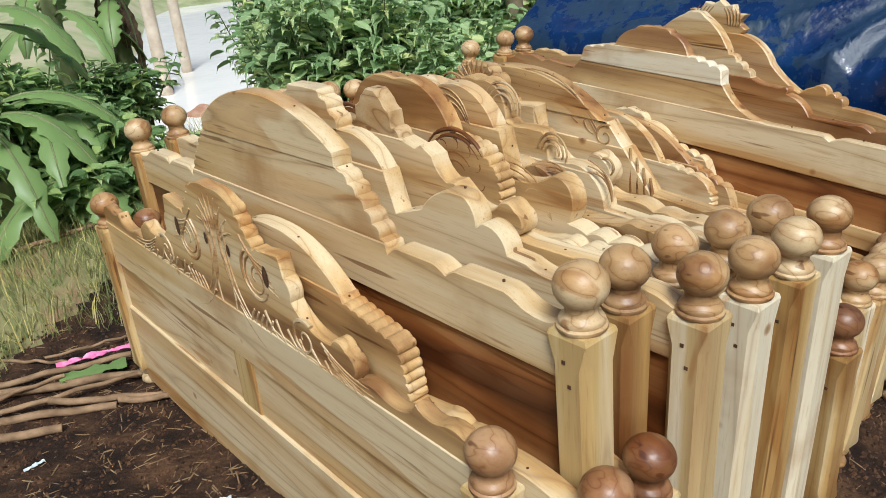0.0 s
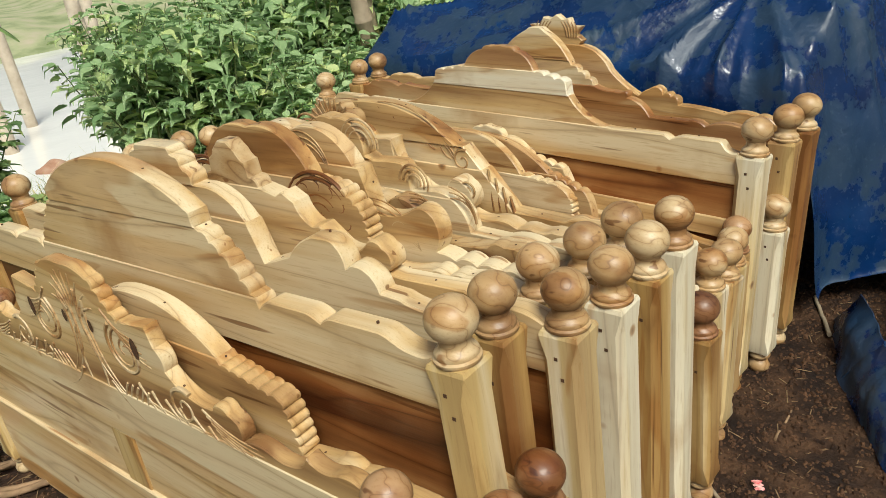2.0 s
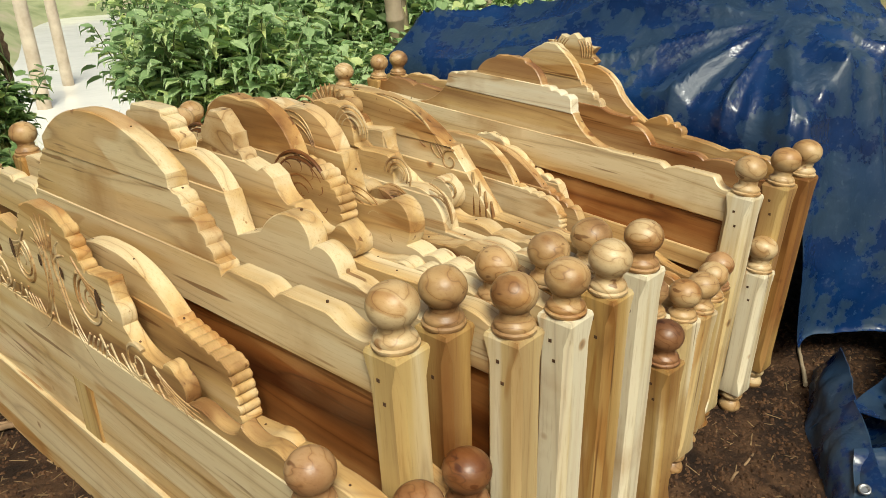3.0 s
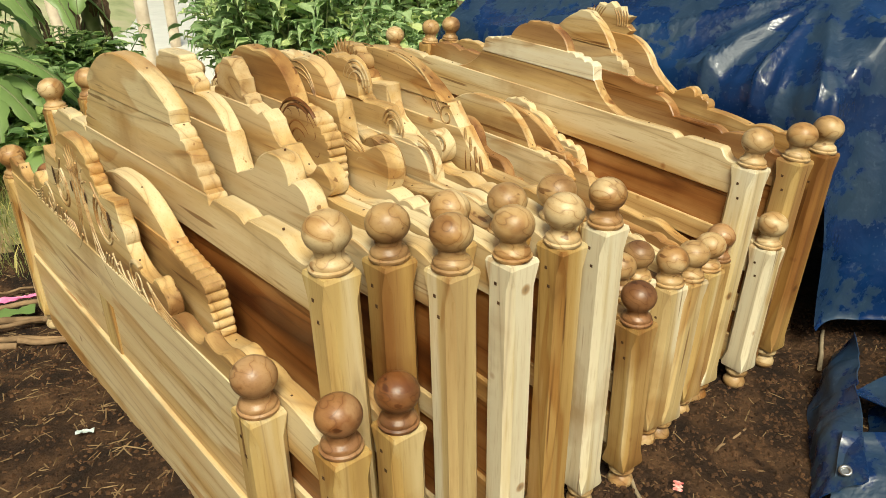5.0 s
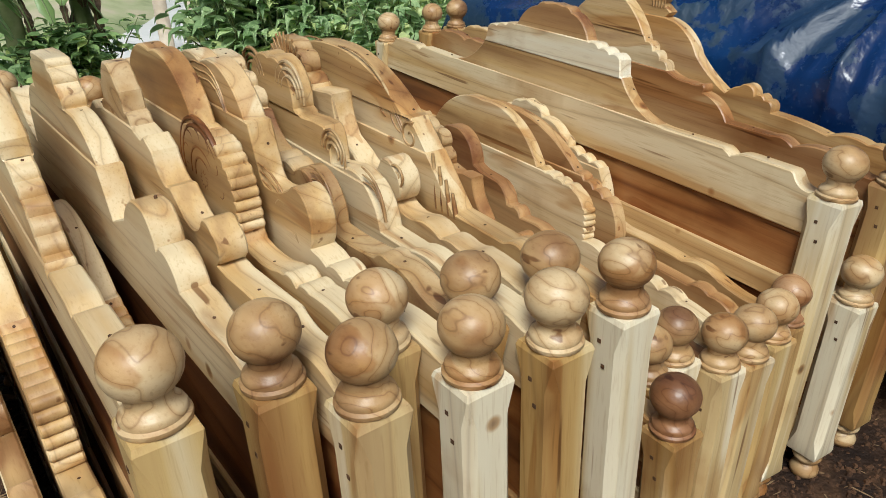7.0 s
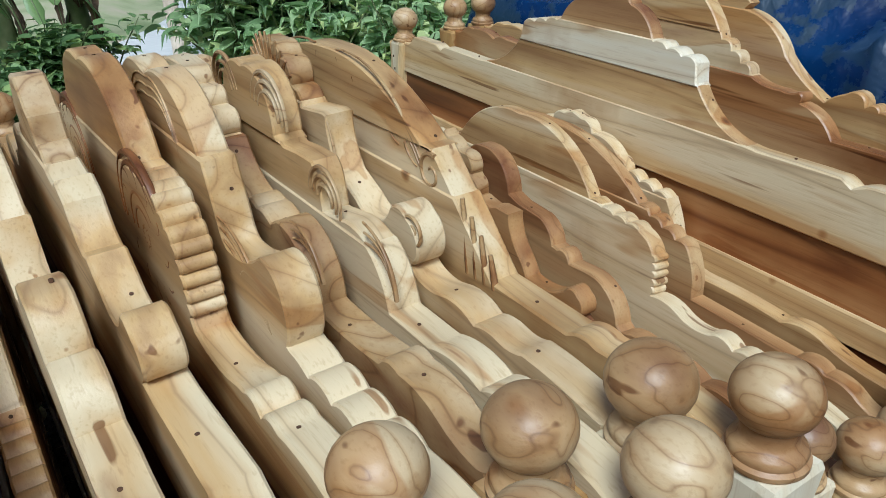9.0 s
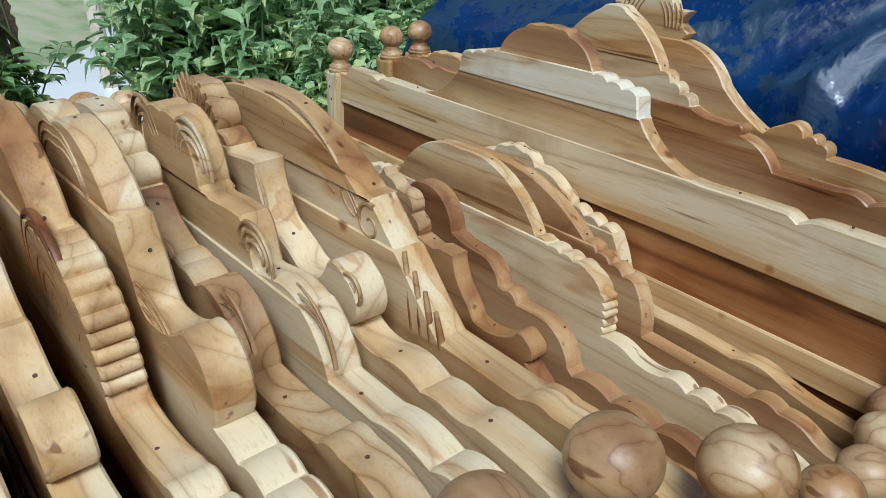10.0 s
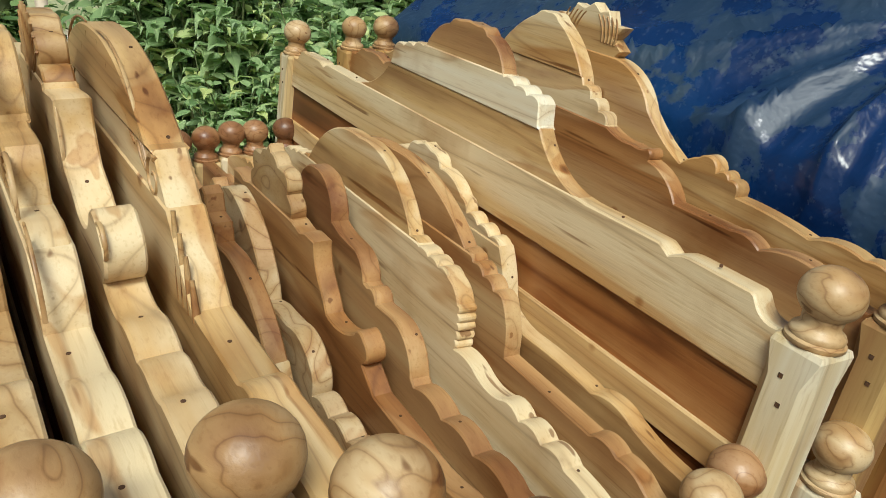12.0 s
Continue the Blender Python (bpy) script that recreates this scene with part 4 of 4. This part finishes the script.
def litter(name, x, y, L, W, turn, material, label, cat, crumple=0.02, z=0.006):
    b = new(name)
    b.matrix_world = pose(x, y, ground_z(x, y) + z, 0, 0, turn)
    bm = bmesh.new()
    grids = []
    for side in (0, 0.0015):
        grids.append([[bm.verts.new(((i / 15 - .5) * L, (j / 5 - .5) * W * (0.75 + 0.25 * math.sin(i)), side + crumple * abs(noise.noise((i * .45, j * .6, x * 9))) + 0.006)) for j in range(6)] for i in range(16)])
    for g, flip in zip(grids, (True, False)):
        for i in range(15):
            for j in range(5):
                f = (g[i][j], g[i + 1][j], g[i + 1][j + 1], g[i][j + 1])
                bm.faces.new(f[::-1] if flip else f)
    part("film", bm, material, b, "", 60)
    tagged(b, label, cat)


litter("plastic_strip", -.30, 1.93, .26, .035, -10, PINK, "crumpled pink plastic strip lying on the soil", "litter", .03, .02)
litter("wrapper", 1.00, -.235, .035, .028, 35, RED, "small red and white wrapper on the soil", "litter", .006)
litter("plastic_scrap", -.60, 1.40, .06, .016, 8, PALEBLUE, "pale blue plastic scrap on the soil", "litter", .01)
litter("plastic_scrap", -.66, 1.76, .06, .025, 30, PALEBLUE, "pale plastic scrap among the sticks", "litter", .015, .02)
litter("plastic_scrap", -.24, .84, .05, .02, -20, PALEBLUE, "pale blue plastic scrap on the soil", "litter", .01)
litter("fallen_leaf", -.33, 1.83, .22, .07, -12, BANANA, "fallen green leaf beside the sticks", "leaf", .02, .02)


def scatter_soil():
    """Clods, chips and straw on the soil."""
    rng = np.random.default_rng(4)
    for name, count, size, material, label, flat in (("clods", 17000, (.003, .017), PEBBLE, "crumbs of reddish-brown soil and gravel", 1.0), ("wood_chips", 700, (.006, .032), CHIP, "scattered wood chips and straw", 0.18), ("straw", 2600, (.015, .075), STRAW, "dry straw and shavings strewn about", 0.06)):
        V, F = [], []
        for _ in range(count):
            if rng.random() < (0.12 if name == "straw" else 0.55):
                x, y = rng.uniform(.5, 2.4), rng.uniform(-1.0, .1)
            else:
                x, y = rng.uniform(-1.3, .2), rng.uniform(.1, 2.3)
            s, a = rng.uniform(*size), rng.uniform(0, 6.3)
            L, W = (s, s * rng.uniform(.6, 1)) if flat == 1.0 else (s, s * (.22 if flat > .1 else .07))
            c, d, z = math.cos(a), math.sin(a), ground_z(x, y) + 0.022 * noise.noise((x * 2.6, y * 2.6, 0.3)) + 0.012 * noise.noise((x * 9, y * 9, 2.0))
            b = len(V)
            hgt = W * (0.5 if flat == 1.0 else 0.35)
            for px, py, pz in ((-L, -W, -.3), (L, -W * .7, -.3), (L * .8, W, -.3), (-L * .9, W * .8, -.3), (-L * .5, -W * .5, 1), (L * .6, -W * .4, .9), (L * .4, W * .5, 1), (-L * .5, W * .4, .8)):
                V.append((x + (px * c - py * d) / 2, y + (px * d + py * c) / 2, z + pz * hgt))
            F += [(b + i, b + (i + 1) % 4, b + 4 + (i + 1) % 4, b + 4 + i) for i in range(4)] + [(b + 4, b + 5, b + 6, b + 7)]
        me = bpy.data.meshes.new(name)
        me.from_pydata(V, [], F)
        me.materials.append(material)
        tagged(new(name, me), label, "debris", "", "stuff")


scatter_soil()


# ---- plants ----
def leaf_verts(V, F, p, d, n, L, W, droop=0.25):
    """One pointed leaf with a folded midrib from p along d, its face along n."""
    d, n = d.normalized(), n.normalized()
    s = d.cross(n).normalized()
    b = len(V)
    for t, w, z in ((0, .05, 0), (.14, .36, .02), (.36, .5, .03), (.62, .40, .01), (.84, .19, 0), (1, .0, -droop)):
        c = p + d * (L * t) + Vector((0, 0, z * L - droop * L * t * t * .5))
        if t == 1:
            V.append(tuple(c))
        else:
            V += [tuple(c + s * W * w + n * W * .16), tuple(c), tuple(c - s * W * w + n * W * .16)]
    for q in (0, 3, 6, 9):
        F += [(b + q, b + q + 1, b + q + 4, b + q + 3), (b + q + 1, b + q + 2, b + q + 5, b + q + 4)]
    F += [(b + 12, b + 13, b + 15), (b + 13, b + 14, b + 15)]


def shrub(seed, h, spread, count, size, material, name="shrub", label="leafy green shrub growing behind the bed ends"):
    rng = random.Random(seed)
    s = new(name)
    V, F = [], []
    bm = bmesh.new()
    for _ in range(max(5, count // 34)):
        a, lean = rng.uniform(0, 6.3), rng.uniform(.1, 1.0) * spread
        hh = h * rng.uniform(.6, 1.05)
        foot = Vector((rng.uniform(-.1, .1), rng.uniform(-.1, .1), -0.04))
        tip = foot + Vector((math.cos(a) * lean, math.sin(a) * lean, hh))
        stem = [foot.lerp(tip, t) + Vector((0, 0, .10 * hh * math.sin(math.pi * t))) + Vector((noise.noise((t * 2, seed, a)), noise.noise((t * 2, a, seed)), 0)) * .06 for t in np.linspace(0, 1, 7)]
        tube(bm, stem, .008, 5, .003)
        for j in range(34):
            t = 0.22 + 0.8 * (j / 33)
            i = min(5, int(t * 6))
            p = stem[i].lerp(stem[i + 1], min(1.0, t * 6 - i))
            w = rng.uniform(0, 6.3)
            d = Vector((math.cos(w), math.sin(w), rng.uniform(-.35, .55)))
            p = p + Vector((d.x, d.y, 0)) * rng.uniform(0, .07)
            leaf_verts(V, F, p, d, Vector((rng.uniform(-.5, .5), rng.uniform(-.6, .3), 1)), size * rng.uniform(.6, 1.3), size * rng.uniform(.55, .85), rng.uniform(.1, .5))
    tagged(part("stalk", bm, STALK, s), "", "", "", "stuff")
    me = bpy.data.meshes.new("foliage")
    me.from_pydata(V, [], F)
    me.materials.append(material)
    ob = new("foliage", me)
    ob.parent = s
    tagged(s, label, "shrub", "shrubs along the bank")
    return s


PLANTS = [shrub(3, .95, .38, 760, .088, LEAF), shrub(8, 1.15, .42, 820, .092, LEAF), shrub(14, .75, .45, 700, .084, LEAF)]
for p, (x, y, r) in zip(PLANTS, ((1.42, 2.98, 10), (1.65, 3.25, 80), (2.05, 2.75, 160))):
    p.matrix_world = pose(x, y, ground_z(x, y), 0, 0, r)
rng = random.Random(21)
SPOTS = [(1.30 + .33 * i + rng.uniform(-.12, .12), 3.05 + .42 * j + .10 * (i % 2) + rng.uniform(-.12, .12)) for j in range(7) for i in range(10)]
SPOTS += [(1.40, 2.80), (1.55, 2.62), (1.85, 2.52), (2.35, 2.62), (3.0, 3.0), (2.6, 2.9), (1.50, 2.50), (1.70, 2.38), (2.1, 2.36)]
for x, y in SPOTS:
    x += .36 * max(0, y - 3.0)
    p = PLANTS[rng.randrange(3)]
    low = .75 if y < 2.7 else 1.08
    copy_thing(p, pose(x, y, ground_z(x, y) - .01, rng.uniform(-8, 8), rng.uniform(-8, 8), rng.uniform(0, 360)) @ Matrix.Diagonal((low, low, low * rng.uniform(.8, 1.12), 1)))
DARKS = [shrub(31, .55, .35, 420, .085, LEAF_DARK, "undergrowth", "dark green undergrowth below the banana plants"), shrub(37, .8, .3, 480, .09, LEAF_DARK, "undergrowth", "dark green undergrowth below the banana plants")]
DARKS[0].matrix_world, DARKS[1].matrix_world = pose(.12, 3.3, ground_z(.1, 3.3)), pose(-.15, 3.55, ground_z(-.1, 3.5), 0, 0, 50)
for x, y in ((-.5, 3.4), (-.75, 3.7), (-.3, 3.9), (.0, 3.75), (-1.1, 3.6), (-.05, 3.15), (.25, 3.05), (-1.5, 3.8), (.18, 3.4), (.0, 4.3), (-.6, 4.2), (.05, 4.1), (.55, 4.6), (.75, 4.8), (.45, 5.1), (.3, 4.5)):
    p = DARKS[rng.randrange(2)]
    copy_thing(p, pose(x, y, ground_z(x, y) - .01, 0, 0, rng.uniform(0, 360)) @ Matrix.Diagonal((1, 1, rng.uniform(.5, .85), 1)))


def banana(x, y, h, seed, turn, count=8, dead=3):
    rng = random.Random(seed)
    b = new("banana_plant")
    b.matrix_world = pose(x, y, ground_z(x, y) - .03, 0, 0, turn)
    bm = bmesh.new()
    lathe(bm, [(.075, 0), (.068, h * .3), (.058, h * .6), (.045, h * .9), (.025, h)], (0, 0, 0), 14)
    part("stem", bm, STALK, b)
    for j in range(count + dead):
        hang = j >= count
        bm = bmesh.new()
        a = 2.4 * j + rng.uniform(-.3, .3)
        L, W = rng.uniform(.48, .80) * (.7 if hang else 1), rng.uniform(.065, .10) * (.6 if hang else 1)
        rise = rng.uniform(.25, 1.0) if not hang else -.6
        p = Vector((.03 * math.cos(a), .03 * math.sin(a), h * (rng.uniform(.75, 1) if not hang else rng.uniform(.5, .9))))
        d = Vector((math.cos(a), math.sin(a), rise)).normalized()
        spine, n = [p], 18
        for i in range(n):
            d = (d + Vector((0, 0, -(.11 if not hang else .3)))).normalized()
            spine.append(spine[-1] + d * (L / n))
        rows = []
        for i, c in enumerate(spine):
            t = i / n
            w = W * (0.10 if t < .16 else math.sin(math.pi * min(1, (t - .1) / .92)) ** .55) * (1 + .10 * noise.noise((t * 9, seed, j)))
            dd = (spine[min(i + 1, n)] - spine[max(i - 1, 0)]).normalized()
            s = dd.cross(Vector((0, 0, 1)))
            s = s.normalized() if s.length > .05 else Vector((math.sin(a), -math.cos(a), 0))
            u = s.cross(dd)
            tear = (.42 if (i * 7 + j) % 5 == 0 else .18 * (i % 2)) if t > .2 else 0
            rows.append([bm.verts.new(c + s * w * q * (1 - tear * abs(q)) + u * w * (.35 * abs(q) - (.25 if hang else .55) * q * q)) for q in (-1, -.5, 0, .5, 1)])
        for r0, r1 in zip(rows, rows[1:]):
            for q in range(4):
                bm.faces.new((r0[q], r0[q + 1], r1[q + 1], r1[q]))
        leaf = part("leaf", bm, TRUNK if hang else BANANA, b, "dry brown hanging leaf" if hang else "", 70)
        bm = bmesh.new()
        tube(bm, spine, .011, 6, .003)
        part("midrib", bm, STALK, leaf)
    tagged(b, "banana plant with torn green and dry leaves", "banana plant", "banana plants")


banana(-.30, 3.35, .62, 3, 20)
banana(-.02, 3.50, .50, 5, 140, 7, 2)
banana(-.75, 3.5, .80, 8, 260, 8, 2)
banana(-.50, 3.75, .95, 23, 90, 9, 2)
banana(.78, 4.9, 1.25, 11, 70, 7, 10)
banana(.35, 4.7, 1.1, 12, 10, 8, 3)
banana(-.15, 3.95, 1.05, 29, 200, 9, 2)
banana(.05, 3.10, .28, 17, 200, 5, 0)


def grass():
    rng = np.random.default_rng(7)
    V, F = [], []
    for _ in range(26000):
        x, y = rng.uniform(-2.2, 2.6), rng.uniform(2.0, 4.2)
        if y < 2.12 + .35 * noise.noise((x * 2, y, 3)) + .35 * smooth(-.2, 1.0, x):
            continue
        L, a, w = rng.uniform(.04, .17), rng.uniform(0, 6.3), rng.uniform(.0012, .0032)
        if rng.random() < .05:
            L *= 2.0
        z, c, d = ground_z(x, y) - .005, math.cos(a), math.sin(a)
        k = rng.uniform(.2, 1.0) * L
        b = len(V)
        V += [(x - d * w, y + c * w, z), (x + d * w, y - c * w, z), (x + c * k * .35 - d * w * .7, y + d * k * .35 + c * w * .7, z + L * .6), (x + c * k * .35 + d * w * .7, y + d * k * .35 - c * w * .7, z + L * .6), (x + c * k, y + d * k, z + L * .85)]
        F += [(b, b + 1, b + 3, b + 2), (b + 2, b + 3, b + 4)]
    me = bpy.data.meshes.new("grass")
    me.from_pydata(V, [], F)
    me.materials.append(GRASS)
    tagged(new("grass", me), "green and straw-coloured grass tufts", "grass", "", "stuff")


grass()


# ---- river and far bank ----
def flat(name, x0, x1, y0, y1, z, material, label, cat, nx=30, ny=20, rough=0.0):
    bm = bmesh.new()
    rows = [[bm.verts.new((x0 + (x1 - x0) * i / nx, y0 + (y1 - y0) * j / ny, z + rough * noise.noise((i * .7, j * .7, 3)))) for i in range(nx + 1)] for j in range(ny + 1)]
    for a, b in zip(rows, rows[1:]):
        for i in range(nx):
            bm.faces.new((a[i], a[i + 1], b[i + 1], b[i]))
    ob = part(name, bm, material, None, "", 0)
    tagged(ob, label, cat, "", "structure")


def far_bank():
    """The low grassy bank across the river."""
    bm = bmesh.new()
    xs, ys = sorted(set(np.linspace(-60, 60, 60)) | set(np.linspace(-3, 9, 49))), [15.0, 16.0, 17.0, 18.5, 20.5, 23, 26, 30, 36, 45, 60, 90]
    rows = [[bm.verts.new((x, y - 6.6 * (1 - smooth(1.5, 5.5, x)) + 1.0 * noise.noise((x * .25, y * .1, 1)), -1.0 + 0.75 * smooth(14.5, 21, y) + 1.4 * smooth(20, 60, y) + 0.22 * noise.noise((x * .6, y * .6, 2)))) for x in xs] for y in ys]
    for a, b in zip(rows, rows[1:]):
        for i in range(len(xs) - 1):
            bm.faces.new((a[i], a[i + 1], b[i + 1], b[i]))
    tagged(part("far_bank", bm, BANK, None, "", 180), "low grassy earth bank across the river", "bank", "", "structure")


far_bank()


def soil_heap(x, y, r, h):
    bm = bmesh.new()
    rings = [[bm.verts.new((q * r * math.cos(a) * (1 + .25 * noise.noise((math.cos(a), math.sin(a), x))), q * r * math.sin(a) * (1 + .2 * noise.noise((math.cos(a), math.sin(a), y))), h * (1 - q * q) + .05 * noise.noise((q * 4 * math.cos(a), q * 4 * math.sin(a), 3)))) for a in np.linspace(0, 2 * math.pi, 29)[:-1]] for q in np.linspace(.02, 1, 14)]
    for a, b in zip(rings, rings[1:]):
        for i in range(28):
            bm.faces.new((a[i], b[i], b[(i + 1) % 28], a[(i + 1) % 28]))
    bm.faces.new(rings[0])
    e = new("soil_heap")
    e.matrix_world = pose(x, y, ground_z(x, y) - .05)
    part("earth", bm, RED_SOIL, e, "", 180)
    tagged(e, "heap of bare reddish soil on the river bank", "soil heap")


soil_heap(2.2, 7.8, .6, .62)
soil_heap(2.75, 8.3, .45, .42)

flat("water", -60, 60, 7.0, 30, -0.75, WATER, "still muddy river, painted near white for the sky's reflection", "river")


def fence_post(x, y, h, r):
    b = new("mooring_post")
    b.matrix_world = pose(x, y, -1.35, random.uniform(-4, 4), random.uniform(-4, 4), 0)
    bm = bmesh.new()
    lathe(bm, [(r, 0), (r * .95, h * .5), (r * .85, h), (r * .5, h + .02)], (0, 0, 0), 12)
    part("shaft", bm, DRIFT, b)
    tagged(b, "grey wooden post standing in the river", "post", "posts in the river")


for x, y, h, r in ((2.2, 9.0, 2.0, .09), (2.9, 10.2, 2.2, .08), (3.6, 9.4, 2.4, .1), (1.5, 10.5, 2.0, .08), (4.4, 11, 2.4, .1)):
    fence_post(x, y, h, r)
